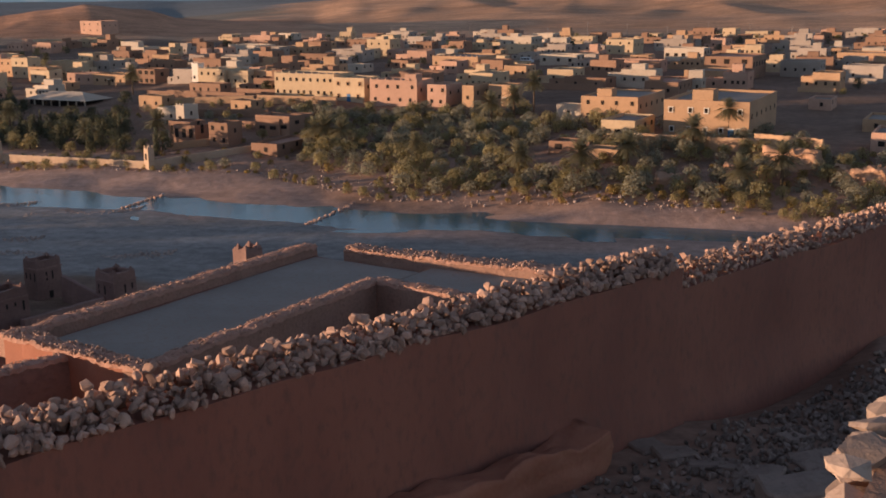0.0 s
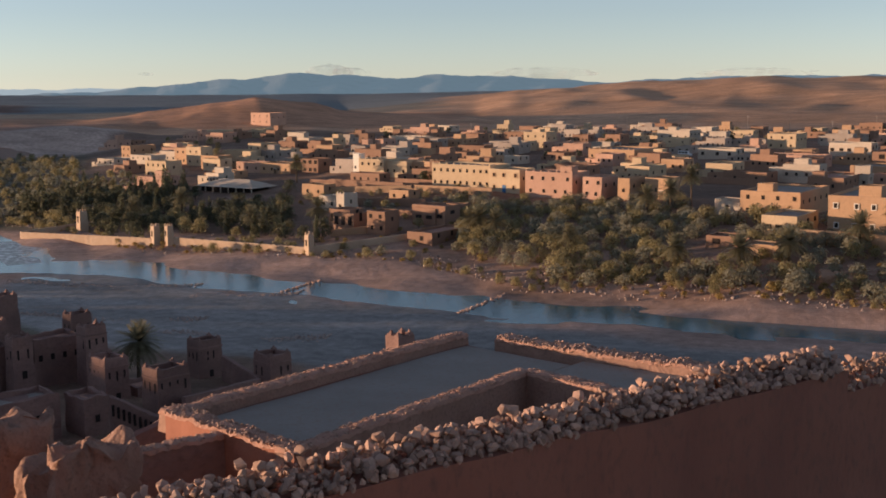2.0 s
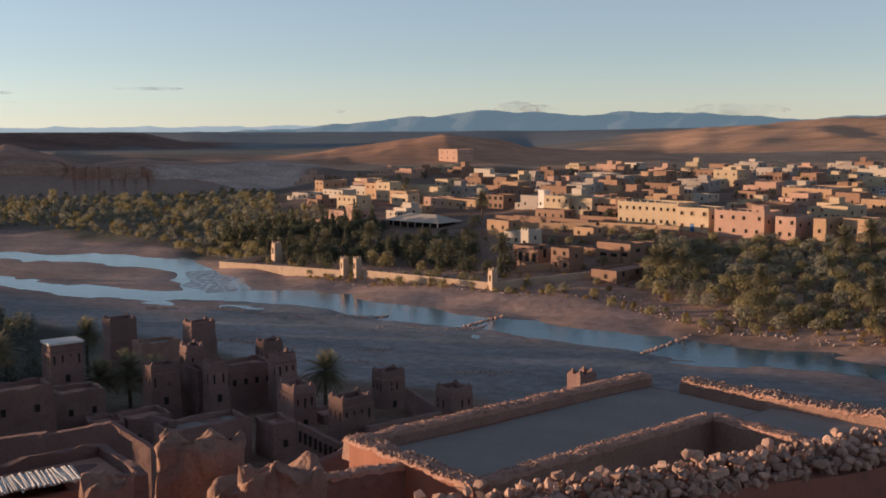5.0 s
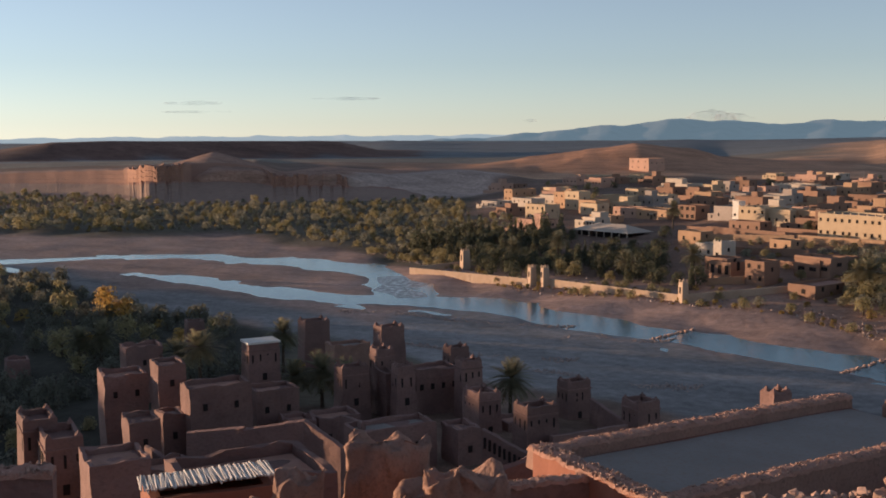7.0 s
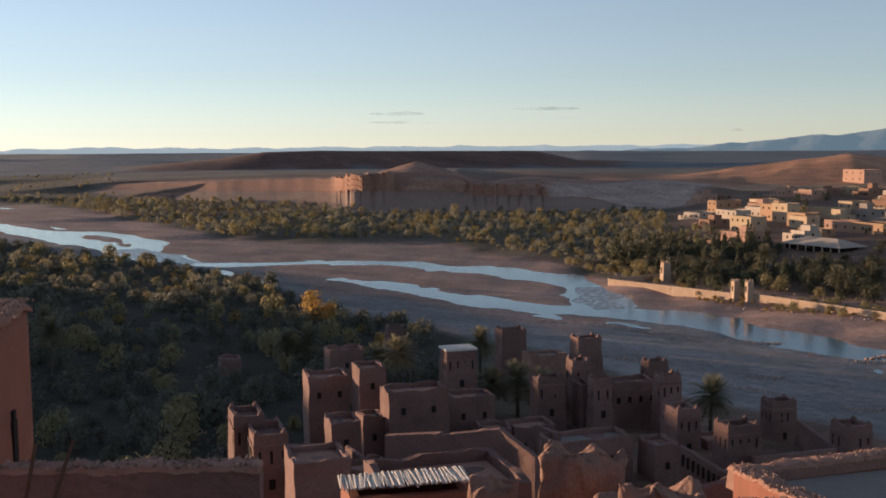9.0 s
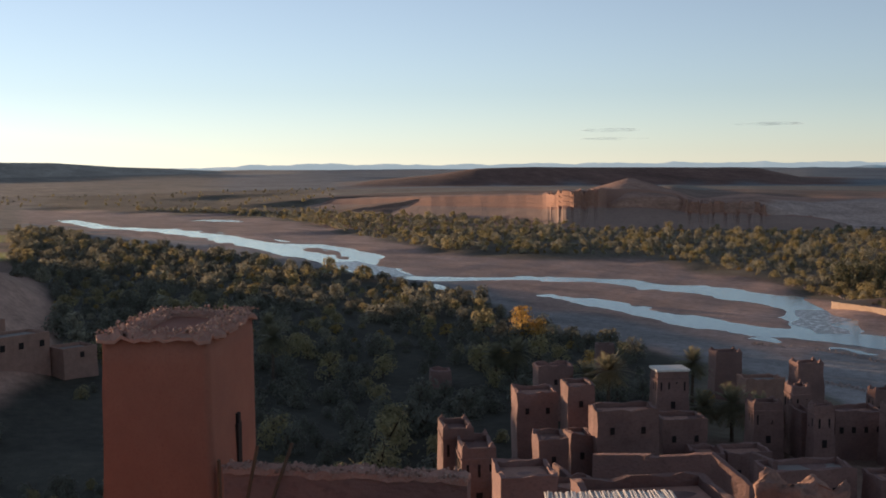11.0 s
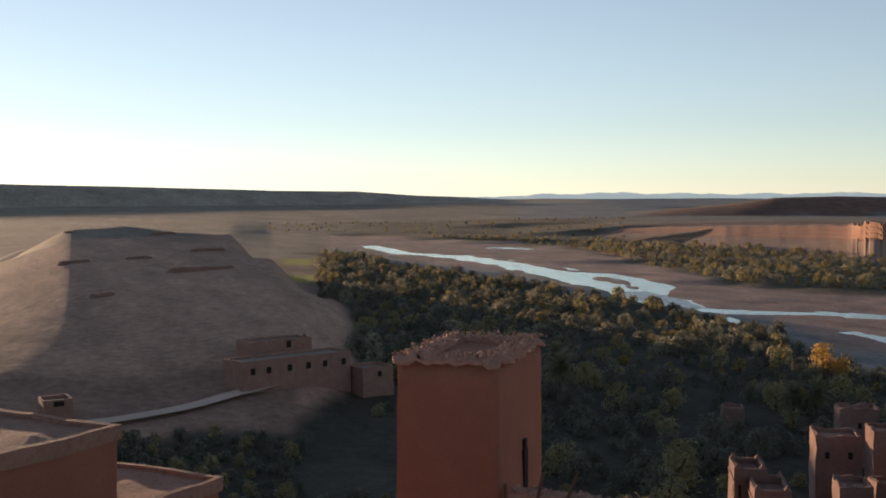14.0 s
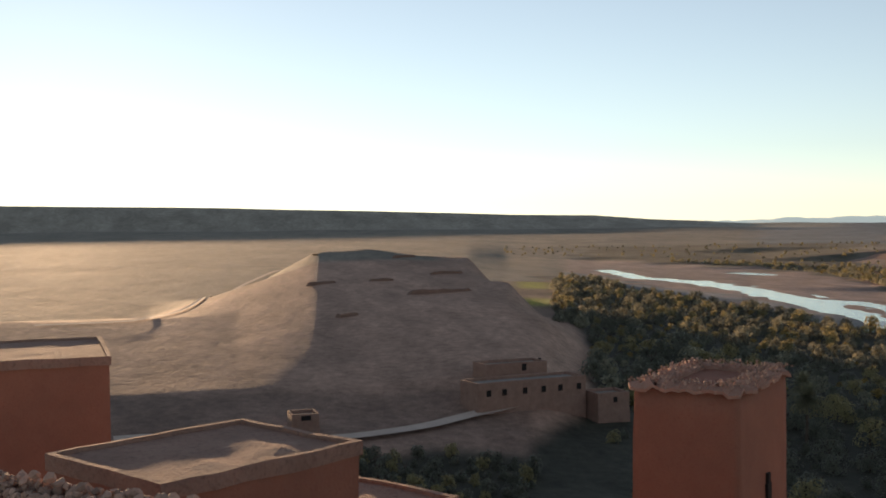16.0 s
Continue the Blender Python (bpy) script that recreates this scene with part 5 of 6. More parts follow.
h1 = roof_house(-17.3, -0.7, 4.2, 3.4, 31.0, 25, 126.3, "orange mud house with a flat parapet roof")
part("window", box_bm(1.3, 1.6, -0.05, 0.05, 29.5, 30.0), DARK, h1)
roof_house(-19.6, 3.1, 2.0, 3.0, 29.6, 24, 126.3, "low orange mud annexe with flat roof")
roof_house(-33.5, -8.8, 6.0, 6.0, 31.0, 20, 98.0, "tall orange mud house with flat roof")
near_wall("wall_west", (-16.2, -3.6), (-11.6, 1.7), 31.35, 28.5, 0.6, 0.10, 90, "reddish mud wall capped with loose rubble", 17)

SLAB = material("worn_path_slab", (0.27, 0.20, 0.165), (0.20, 0.15, 0.125), 2.0, 14.0, 0.5, 0.9, (0.15, 0.11, 0.09), dist=0.02)
# dry-stone wall at the look-out and slabs of the path
DRYSTONE = material("dry_wall_stone", (0.36, 0.27, 0.215), (0.28, 0.205, 0.165), 4.0, 30.0, 0.7, 0.9, (0.22, 0.155, 0.125), per_object=0.3, dist=0.01)
FLATSTONES = [stone_mesh(60 + i, 1.0, DRYSTONE) for i in range(7)]
dry = empty("dry_stone_wall", pose(0.90, 2.86, 0, 0, 0, 61), "stacked dry-stone wall of pale flat stones", "wall")
r = random.Random(31)
for lev_i in range(16):
    topz = 33.52 - 0.085 * lev_i
    px = 0.05 + 0.10 * max(0, 3 - lev_i) + r.uniform(0, 0.1)
    while px < 2.0:
        s = r.uniform(0.06, 0.15)
        ob = new("stone", FLATSTONES[r.randrange(7)])
        ob.parent = dry
        ob.matrix_local = Matrix.Translation((px + s * 0.8, -0.10 + r.gauss(0, 0.02), topz + r.gauss(0, 0.012) + 0.03 * math.sin(px * 4))) @ Euler((r.uniform(-.12, .12), r.uniform(-.12, .12), r.uniform(-0.5, 0.5))).to_matrix().to_4x4() @ Matrix.Diagonal((s, 0.12, r.uniform(0.05, 0.075), 1))
        px += s * 1.5
core = part("core", box_bm(0.25, 2.4, -0.7, -0.14, 29.6, 33.5), EARTH, dry)
for i, (px, py, w, d, rz) in enumerate(((3.0, 9.3, 0.7, 0.45, 10), (1.9, 11.0, 0.35, 0.3, 30), (2.15, 10.8, 0.42, 0.28, 12), (2.5, 10.55, 0.5, 0.3, -8), (2.9, 10.3, 0.5, 0.35, -20), (3.3, 9.9, 0.6, 0.4, 0), (3.5, 11.2, 0.3, 0.25, 40), (3.6, 10.6, 0.55, 0.4, 15), (3.9, 10.0, 0.5, 0.4, 60))):
    bm = bmesh.new()
    add_box(bm, -w / 2, w / 2, -d / 2, d / 2, 0, 0.09 if i else 0.42, bevel=0.02)
    bmesh.ops.subdivide_edges(bm, edges=bm.edges[:], cuts=2, use_grid_fill=True)
    rough_up(bm, 0.045, 3.0, i * 5.0)
    ob = new("stone_slab", from_bm("stone_slab", bm, SLAB))
    ob.matrix_world = pose(px, py, height(px, py) - 0.04, 0, 0, rz)
    tagged(ob, "flat worn stone slab set in the path", "stone slab", "path slabs")
spots = []
for _ in range(2600):
    s = r.random()
    px, py = 2.2 + 4.8 * s + r.gauss(0, 0.9), 10.2 + 4.5 * s + r.gauss(0, 0.5) - 0.6
    if py - 11.4 > (px - 2.2) * 0.945 - 0.35:
        continue
    spots.append((px, py, height(px, py) + 0.02, 0.05 * r.uniform(0.3, 1.4)))
tagged(scatter_joined("path_rubble", spots, STONES, DARKRUBBLE), "loose dark rubble strewn along the path", "rubble")
bench = new("wall_footing", from_bm("wall_footing", blob_bm(4.4, 0.34, 0.66, 4.0, 0.12, 24, 0.06, 2.6), TOWERMUD))
bench.matrix_world = pose(-0.28, 9.02, 30.0, 0, 0, 43.3)
tagged(bench, "eroded reddish mud footing along the wall", "wall footing", kind="structure")


# ---- river side: garden wall, gate pillars, fords, road ----
GARDENWALL = material("pale_garden_wall", (0.52, 0.38, 0.27), (0.44, 0.31, 0.21), 0.3, 4, 0.4, 0.9, (0.36, 0.24, 0.16))


def garden_wall(a, b, h, seed):
    za, zb = height(*a), height(*b)
    return mud_wall(a, b, za + h, min(za, zb) - 0.6, 0.5, "long pale mud wall along the river garden", seed, cap=False, mat=GARDENWALL, name="garden_wall", top_b=zb + h)


garden_wall((-140, 235.4), (-101.8, 222.6), 1.5, 41)
garden_wall((-96.8, 222.6), (-63.5, 210.4), 1.5, 42)
garden_wall((-61.5, 210.6), (-44, 221), 1.6, 43)
garden_wall((-140, 235.4), (-118, 262), 1.6, 44)


def gate_pillar(x, y, w, h, yaw, label):
    z = height(x, y) - 0.4
    e = empty("gate_pillar", pose(x, y, z, 0, 0, yaw), label, "pillar", "gate pillars")
    bm = bmesh.new()
    add_box(bm, -w / 2, w / 2, -w / 2, w / 2, 0, h, taper=w * 0.09)
    part("shaft", bm, GARDENWALL, e)
    bm = bmesh.new()
    for a in (-1, 1):
        for b in (-1, 1):
            add_box(bm, a * w * 0.3 - 0.16, a * w * 0.3 + 0.16, b * w * 0.3 - 0.16, b * w * 0.3 + 0.16, h - 0.02, h + 0.6, taper=0.08)
    part("merlons", bm, GARDENWALL, e)
    part("niche", box_bm(-0.16, 0.16, -w / 2 - 0.02, -w / 2 + 0.3, h * 0.5, h * 0.78), DARK, e)
    return e


gate_pillar(-100.9, 223.0, 1.7, 4.4, -38, "pale pointed garden gate pillar")
gate_pillar(-97.6, 222.6, 1.7, 4.4, -38, "pale pointed garden gate pillar")
gate_pillar(-62.5, 210.4, 1.6, 4.4, -38, "white corner pillar of the garden wall")
gate_pillar(-127.6, 241.5, 2.2, 5.2, -38, "weathered mud pillar among garden trees")


def ford(a, b, n, seed):
    e = empty("stepping_stones", pose(0, 0, 0), "row of stepping stones across the river", "stepping stones")
    q = random.Random(seed)
    for i in range(n):
        s = i / (n - 1)
        ob = new("stone", STONES[i % 9])
        ob.parent = e
        k = q.uniform(0.35, 0.6)
        ob.matrix_local = Matrix.Translation((a[0] + (b[0] - a[0]) * s + q.gauss(0, 0.2), a[1] + (b[1] - a[1]) * s, 0.12)) @ Euler((0, 0, q.uniform(0, 6))).to_matrix().to_4x4() @ Matrix.Diagonal((k, k, k * 0.8, 1))


ford((-58.2, 178.5), (-55.0, 190.0), 16, 1)
ford((-25.2, 165.2), (-19.4, 182.5), 24, 2)


GRAVEL = material("pale_river_cobbles", (0.40, 0.30, 0.25), (0.31, 0.235, 0.2), 0.5, 6.0, 0.4, 0.9, (0.24, 0.18, 0.155), island=0.35, dist=0.02)
# long bars of cobbles on the gravel bed, and stones washed up along the village bank
r = random.Random(91)
spots = []
for (ax, ay), (bx, by) in (((-103.9, 154.3), (-63.6, 155.0)), ((-71.0, 144.4), (-41.5, 145.8)), ((-124.0, 180.3), (-75.0, 182.8)), ((-72.5, 174.0), (-55.5, 177.8))):
    for _ in range(900):
        k, o = r.random(), r.gauss(0, 0.9)
        spots.append((ax + (bx - ax) * k + 1.2 * math.sin(k * 9), ay + (by - ay) * k + o + 1.5 * math.sin(k * 7), 0.08, r.uniform(0.08, 0.26)))
tagged(scatter_joined("cobbles", spots, STONES, GRAVEL), "low bars of pale cobbles on the river bed", "cobbles")
spots = []
for _ in range(1500):
    b = r.uniform(-14, 33)
    f = float(bed_limits(b)[1]) + abs(r.gauss(0, 7))
    q = (-math.sin(radians(b)) * f, math.cos(radians(b)) * f)
    spots.append((*q, height(*q) + 0.03, r.uniform(0.08, 0.3) * r.choice((0.7, 1, 1.6))))
tagged(scatter_joined("bank_stones", spots, STONES, GRAVEL), "loose stones strewn along the river bank", "stones")


def track(name, pts, width, mat, label):
    pts = np.array(pts, float)
    s = np.linspace(0, len(pts) - 1, 12 * (len(pts) - 1) + 1)
    c = np.stack([np.interp(s, np.arange(len(pts)), pts[:, i]) for i in (0, 1)], -1)
    for _ in range(10):
        c[1:-1] = (c[:-2] + 2 * c[1:-1] + c[2:]) / 4
    d = np.gradient(c, axis=0)
    d /= np.linalg.norm(d, axis=1)[:, None]
    verts = []
    for k in (-0.5, 0, 0.5):
        for (x, y), (dx, dy) in zip(c, d):
            px, py = x - dy * width * k, y + dx * width * k
            verts.append((px, py, max(height(px, py), height(x, y)) + 0.5))
    n = len(c)
    faces = [(j * n + i, j * n + i + 1, (j + 1) * n + i + 1, (j + 1) * n + i) for j in range(2) for i in range(n - 1)]
    return tagged(new(name, mesh_of(name, verts, faces, mat)), label, "road", kind="structure")


PALETRACK = material("pale_dust_track", (0.60, 0.47, 0.38), (0.5, 0.38, 0.31), 0.2, 3, 0.3, 0.95)
track("road", [(-154.9, -12.6), (-156.8, 6.4), (-156.2, 18.4), (-160.2, 31.6), (-166.3, 41.9), (-172.1, 53.9), (-175.9, 60.1)], 3.0, PALETRACK, "pale dusty track along the hill foot")
house(-180, 46.5, 12, 5, 2.3, RUINMUD, yaw=104, cols=1, win=(0.9, 1.2), label="low mud house set into the bare hill", z=8.2)
house(-168, 62, 6, 5, 2.6, RUINMUD, yaw=100, cols=1, label="low mud shed below the bare hill", z=4.2)
house(-160, 12, 4, 4, 1.5, RUINMUD, yaw=96, cols=1, win=(1.4, 0.7), label="small mud hut with a dark opening by the track", z=5.4)

LEDGE = material("dark_ledge_rock", (0.27, 0.16, 0.12), (0.20, 0.12, 0.09), 0.3, 3.0, 0.7, 0.95, dist=0.2)
# rock ledges on the bare hill
for i, (px, py, w) in enumerate(((-295.3, 63.3, 20.2), (-338.0, 74.3, 12.5), (-321.7, 50.9, 8.4), (-320.2, 33.1, 10.0), (-387.4, 69.6, 10.2), (-259.0, 32.8, 6.7))):
    ob = new("rock_ledge", from_bm("rock_ledge", blob_bm(w, 1.6, 1.1, 2.3 * i + 7, 0.35, 10, 0.2, 0.5), LEDGE))
    ob.matrix_world = pose(px, py, height(px, py) - 0.45, 0, 0, 100 + 4 * i)
    tagged(ob, "low dark rock ledge on the bare hillside", "rock ledge", "hill ledges")
track("track", [(-276.0, -40.3), (-290.3, -16.4), (-348.0, -4.3), (-536.4, 14.7), (-739.7, 50.2), (-403.8, 39.8)], 2.2, PALETRACK, "pale footpath along the hill ridge")
# garden pavilion with a hipped roof
pav = empty("garden_pavilion", pose(-128.5, 314.9, 3.6, 0, 0, -23), "open garden pavilion under a wide pale hipped roof", "pavilion")
# near-black block in the open pavilion stands for the shade under its roof
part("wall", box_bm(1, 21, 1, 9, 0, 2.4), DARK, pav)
bm = bmesh.new()
v = [bm.verts.new(c) for c in ((-0.5, -0.5, 2.2), (23, -0.5, 2.2), (23, 11, 2.2), (-0.5, 11, 2.2), (6, 5, 4.3), (17, 5, 4.3))]
for f in ((0, 1, 5, 4), (1, 2, 5), (2, 3, 4, 5), (3, 0, 4), (3, 2, 1, 0)):
    bm.faces.new([v[i] for i in f])
part("roof", bm, PALE, pav)
for i in range(8):
    part("post", box_bm(i * 3.1 + 0.1, i * 3.1 + 0.4, 0.2, 0.5, 0, 2.25), PALE, pav)

for i, (a, b, h) in enumerate(TERRACES):
    mud_wall(a, b, height(*a) + h, min(height(*a), height(*b)) - 0.8, 0.5, "ochre earthen terrace wall on the village slope", 80 + i, cap=False, mat=(OCHRE, BROWN)[i % 2], name="terrace_wall", top_b=height(*b) + h)
# boundary walls and sheds below the big house
mud_wall((30.3, 203.5), (51.0, 193.8), 9.0, 5.4, 0.5, "ochre terrace wall below the big house", 51, cap=False, mat=OCHRE, name="terrace_wall")
mud_wall((51.0, 197.5), (60.5, 188.8), 9.6, 5.0, 0.6, "ochre boundary wall above the orchard", 52, cap=False, mat=OCHRE, name="terrace_wall")
mud_wall((-84, 304), (-60, 292.5), 9.0, 5.6, 0.6, "brown retaining wall below the guest houses", 53, cap=False, mat=BROWN, name="terrace_wall")
mud_wall((-56, 287), (-34, 279), 9.0, 5.6, 0.6, "ochre retaining wall below the guest houses", 54, cap=False, mat=OCHRE, name="terrace_wall")
mud_wall((-92, 312), (-62, 300), 8.2, 5.0, 0.6, "brown retaining wall below the guest houses", 55, cap=False, mat=BROWN, name="terrace_wall")
house(19.9, 193.8, 6.5, 5, 2.5, OCHRE, cols=1, label="small ochre shed below the terrace")
house(14.6, 203, 8, 5, 2.4, BROWN, cols=2, win=(1.4, 1.0), label="low shed with a pale lean-to roof")
BLUFF = material("ochre_earth_bluff", (0.50, 0.30, 0.19), (0.40, 0.235, 0.15), 0.2, 2.0, 0.7, 0.95, (0.28, 0.16, 0.105), dist=0.2)
for b in range(13):
    a, f = radians(-16 + 2.0 * b), 560 + 40 * (b % 3)
    px, py = -math.sin(a) * f, math.cos(a) * f
    e = empty("utility_pole", pose(px, py, height(px, py) - 0.5), "slender grey utility pole at the village edge", "pole", "utility poles")
    part("post", box_bm(-0.13, 0.13, -0.13, 0.13, 0, 8.5, taper=0.05), GREY, e)
    part("crossarm", box_bm(-0.9, 0.9, -0.06, 0.06, 7.8, 7.95), GREY, e)

for i, (px, py, w, h, rz) in enumerate(((54.5, 185.5, 12, 3.6, -32), (46, 182, 9, 2.2, -20), (63, 176, 10, 3.0, -35), (34, 180, 8, 1.8, -15))):
    ob = new("earth_bluff", from_bm("earth_bluff", blob_bm(w, 4.5, h, 3.1 * i + 1, 0.8, 12, 0.25, 0.6), BLUFF))
    ob.matrix_world = pose(px, py, height(px, py) - 0.8, 0, 0, rz)
    tagged(ob, "crumbling ochre earth bluff above the river bank", "bluff", "earth bluffs")
# parked white van
GLASS = material("dark_window_glass", (0.02, 0.025, 0.03), (0.03, 0.035, 0.04), 1, 4, 0, 0.15)
VANPAINT = material("white_van_paint", (0.75, 0.76, 0.76), (0.68, 0.69, 0.7), 0.5, 4, 0, 0.35)
TYRE = material("black_rubber", (0.02, 0.02, 0.02), (0.03, 0.03, 0.03), 2, 9, 0.2, 0.9)
van = empty("van", pose(18.7, 415.9, height(18.7, 415.9), 0, 0, -20), "white minivan parked in the village", "van")
bm = bmesh.new()
add_box(bm, 0, 5.0, 0, 1.9, 0.35, 1.25, bevel=0.12)
add_box(bm, 0.1, 4.0, 0.08, 1.82, 1.2, 2.15, taper=0.14, bevel=0.06)
part("body", bm, VANPAINT, van)
for a in (0.45, 1.6, 2.75):
    part("side_window", box_bm(a, a + 0.95, 0.06, 0.16, 1.35, 1.9), GLASS, van)
for a in (1.0, 4.0):
    for b in (0.0, 1.75):
        bm = bmesh.new()
        bmesh.ops.create_cone(bm, cap_ends=True, segments=14, radius1=0.34, radius2=0.34, depth=0.22, matrix=Matrix.Translation((a, b + 0.07, 0.34)) @ Matrix.Rotation(radians(90), 4, "X"))
        part("wheel", bm, TYRE, van)


# ---- trees ----
def crown_arrays(seed, w, h, base, n, leaf, lobes=6, narrow=False):
    """Small leaf sprays over a full, uneven dome of many lobes: arrays of vertices and quads. base: the crown's lower edge."""
    r = np.random.RandomState(seed)
    if narrow:
        zz = (np.arange(lobes) + 0.5) / lobes
        cen = np.stack([0 * zz, 0 * zz, base + (h - base) * zz], -1)
        rad = w * 0.5 * (1 - 0.75 * zz)
    else:
        lobes *= 2
        a, k, zz = r.uniform(0, 6.283, lobes), r.uniform(0.05, 0.36, lobes), r.uniform(0.12, 0.74, lobes)
        k *= 1.2 - 0.8 * zz
        cen = np.stack([np.cos(a) * w * k, np.sin(a) * w * k, base + (h - base) * zz], -1)
        rad = w * r.uniform(0.13, 0.24, lobes)
        cen[0], rad[0] = (0, 0, base + (h - base) * 0.42), w * 0.36
    pick = r.choice(lobes, n, p=rad ** 2 / (rad ** 2).sum())
    d = r.normal(size=(n, 3))
    d /= np.linalg.norm(d, axis=1)[:, None]
    d[:, 2] = np.where(d[:, 2] < -0.45, -d[:, 2], d[:, 2])
    rr = rad[pick] * np.where(r.rand(n) < 0.8, r.uniform(0.9, 1.04, n), r.uniform(0.95, 1.28, n))
    pos = cen[pick] + d * rr[:, None] * np.array([1, 1, 0.95 if not narrow else 1.5])
    nrm = d + 0.3 * r.normal(size=(n, 3)) + np.array((0, 0, 0.25))
    nrm /= np.linalg.norm(nrm, axis=1)[:, None]
    t = np.cross(nrm, r.normal(size=(n, 3)))
    t /= np.linalg.norm(t, axis=1)[:, None]
    b = np.cross(nrm, t)
    s = leaf * r.uniform(0.55, 1.4, n)[:, None]
    v = np.stack([pos - t * s, pos - b * s * 0.5 + t * s * 0.1, pos + t * s * 1.2, pos + b * s * 0.45 - t * s * 0.1], 1).reshape(-1, 3)
    v[:, 2] = np.maximum(v[:, 2], 0.03)
    f = np.arange(4 * n).reshape(-1, 4)
    return v, f


def trunk_arrays(seed, h, rad, limbs=3, spread=0.8):
    """A tapered trunk that parts into limbs, five-sided."""
    r = np.random.RandomState(seed)
    verts, faces = [], []

    def tube(p, q, r0, r1):
        p, q = np.array(p, float), np.array(q, float)
        ax = (q - p) / np.linalg.norm(q - p)
        s = np.cross(ax, (0.3, 1, 0.2))
        s /= np.linalg.norm(s)
        o = np.cross(ax, s)
        k = len(verts)
        for c, rr in ((p, r0), (q, r1)):
            for i in range(5):
                a = i * 1.2566
                verts.append(c + rr * (math.cos(a) * s + math.sin(a) * o))
        for i in range(5):
            faces.append((k + i, k + (i + 1) % 5, k + 5 + (i + 1) % 5, k + 5 + i))

    fork = (r.normal() * 0.1, r.normal() * 0.1, h * 0.4)
    tube((0, 0, -0.5), fork, rad, rad * 0.7)
    for i in range(limbs):
        a = 6.28 * (i + r.rand() * 0.5) / limbs
        tube(fork, (math.cos(a) * spread * h * 0.3, math.sin(a) * spread * h * 0.3, h * (0.75 + 0.15 * r.rand())), rad * 0.6, rad * 0.2)
    return np.array(verts), faces


class Kind:
    """One kind of tree: a few grown shapes of it, to be planted singly or as a joined grove."""

    def __init__(self, name, leaf_mat, shapes, label, category="tree"):
        self.name, self.mat, self.shapes, self.label, self.category = name, leaf_mat, shapes, label, category
        self.meshes = [(mesh_of("trunk", t[0].tolist(), t[1], BARK), mesh_of("crown", c[0].tolist(), c[1].tolist(), leaf_mat)) for t, c in shapes]

    def plant(self, x, y, size, turn, i, group=""):
        z = height(x, y)
        e = empty(self.name, pose(x, y, z - 0.1, 0, 0, turn) @ Matrix.Diagonal((size, size, size, 1)), self.label, self.category, group)
        t, c = self.meshes[i % len(self.meshes)]
        part("trunk", t, BARK, e)
        part("crown", c, self.mat, e)
        return e


def grow(seed, w, h, base, n, leaf, rad=0.14, **k):
    return trunk_arrays(seed, h, rad), crown_arrays(seed, w, h, base, n, leaf, **k)


olive = Kind("olive_tree", OLIVE, [grow(i, 4.6, 3.3, -0.5, 620, 0.2, lobes=9) for i in range(5)], "grey-green olive tree in the river grove")
# grown like the olive, with leaves coloured as if in the sun
sunlit_tree = Kind("sunlit_grove_tree", SUNLITLEAF, [grow(30 + i, 4.6, 3.3, -0.5, 620, 0.2, lobes=9) for i in range(5)], "tree on the far bank with pale grey-gold leaves coloured as sunlit")
leafy_tree = Kind("orchard_tree", GREEN, [grow(20 + i, 4.3, 3.8, -0.5, 620, 0.2, lobes=9) for i in range(5)], "leafy green orchard tree below the village")
gold_tree = Kind("golden_tree", GOLDEN, [grow(40 + i, 4.2, 5.6, 0.0, 1100, 0.17, lobes=10) for i in range(2)], "autumn-golden tree at the river edge")
shrub = Kind("shrub", REED, [grow(50 + i, 2.6, 1.7, -0.3, 260, 0.16, lobes=5) for i in range(3)], "dry golden shrub on the river bank", "shrub")
cypress = Kind("cypress", DARKGREEN, [grow(60 + i, 2.0, 6.8, 0.3, 420, 0.28, lobes=8, narrow=True) for i in range(3)], "slender dark cypress in the walled garden")
dark_tree = Kind("garden_tree", DARKGREEN, [grow(70 + i, 4.8, 4.8, 0.0, 560, 0.24, lobes=8) for i in range(4)], "dark green garden tree behind the river wall")


def low_shapes(mat_shapes, step):
    """Lighter copies of the shapes, with fewer and larger leaf sprays, for groves far off."""
    out = []
    for t, (v, f) in mat_shapes:
        q = v.reshape(-1, 4, 3)[::step]
        c = q.mean(1, keepdims=True)
        q = c + (q - c) * math.sqrt(step) * 1.05
        out.append((t, (q.reshape(-1, 3), np.arange(4 * len(q)).reshape(-1, 4))))
    return out


def grove(name, spots, kinds, label, step=2):
    """Many trees as one joined mesh: spots of (x, y, size, kind index)."""
    r = np.random.RandomState(len(spots))
    shapes = [low_shapes(k.shapes, step) for k in kinds]
    mats = [BARK] + [k.mat for k in kinds]
    vs, fs, ix, n = [], [], [], 0
    zs = ground_height([s[0] for s in spots], [s[1] for s in spots])
    for (x, y, size, ki), z in zip(spots, zs):
        t, c = shapes[ki][r.randint(len(shapes[ki]))]
        a = r.uniform(0, 6.28)
        rot = np.array([[math.cos(a), -math.sin(a), 0], [math.sin(a), math.cos(a), 0], [0, 0, 1]])
        for (v, f), m in ((t, 0), (c, ki + 1)):
            vs.append(np.asarray(v) @ rot.T * (size * np.array([r.uniform(0.85, 1.15), r.uniform(0.85, 1.15), r.uniform(0.8, 1.2)])) + (x, y, z - 0.1))
            fs += (np.asarray(f) + n).tolist()
            ix += [m] * len(f)
            n += len(v)
    me = mesh_of(name, np.concatenate(vs).tolist(), fs, mats, ix)
    return tagged(new(name, me), label, "trees", kind="stuff")


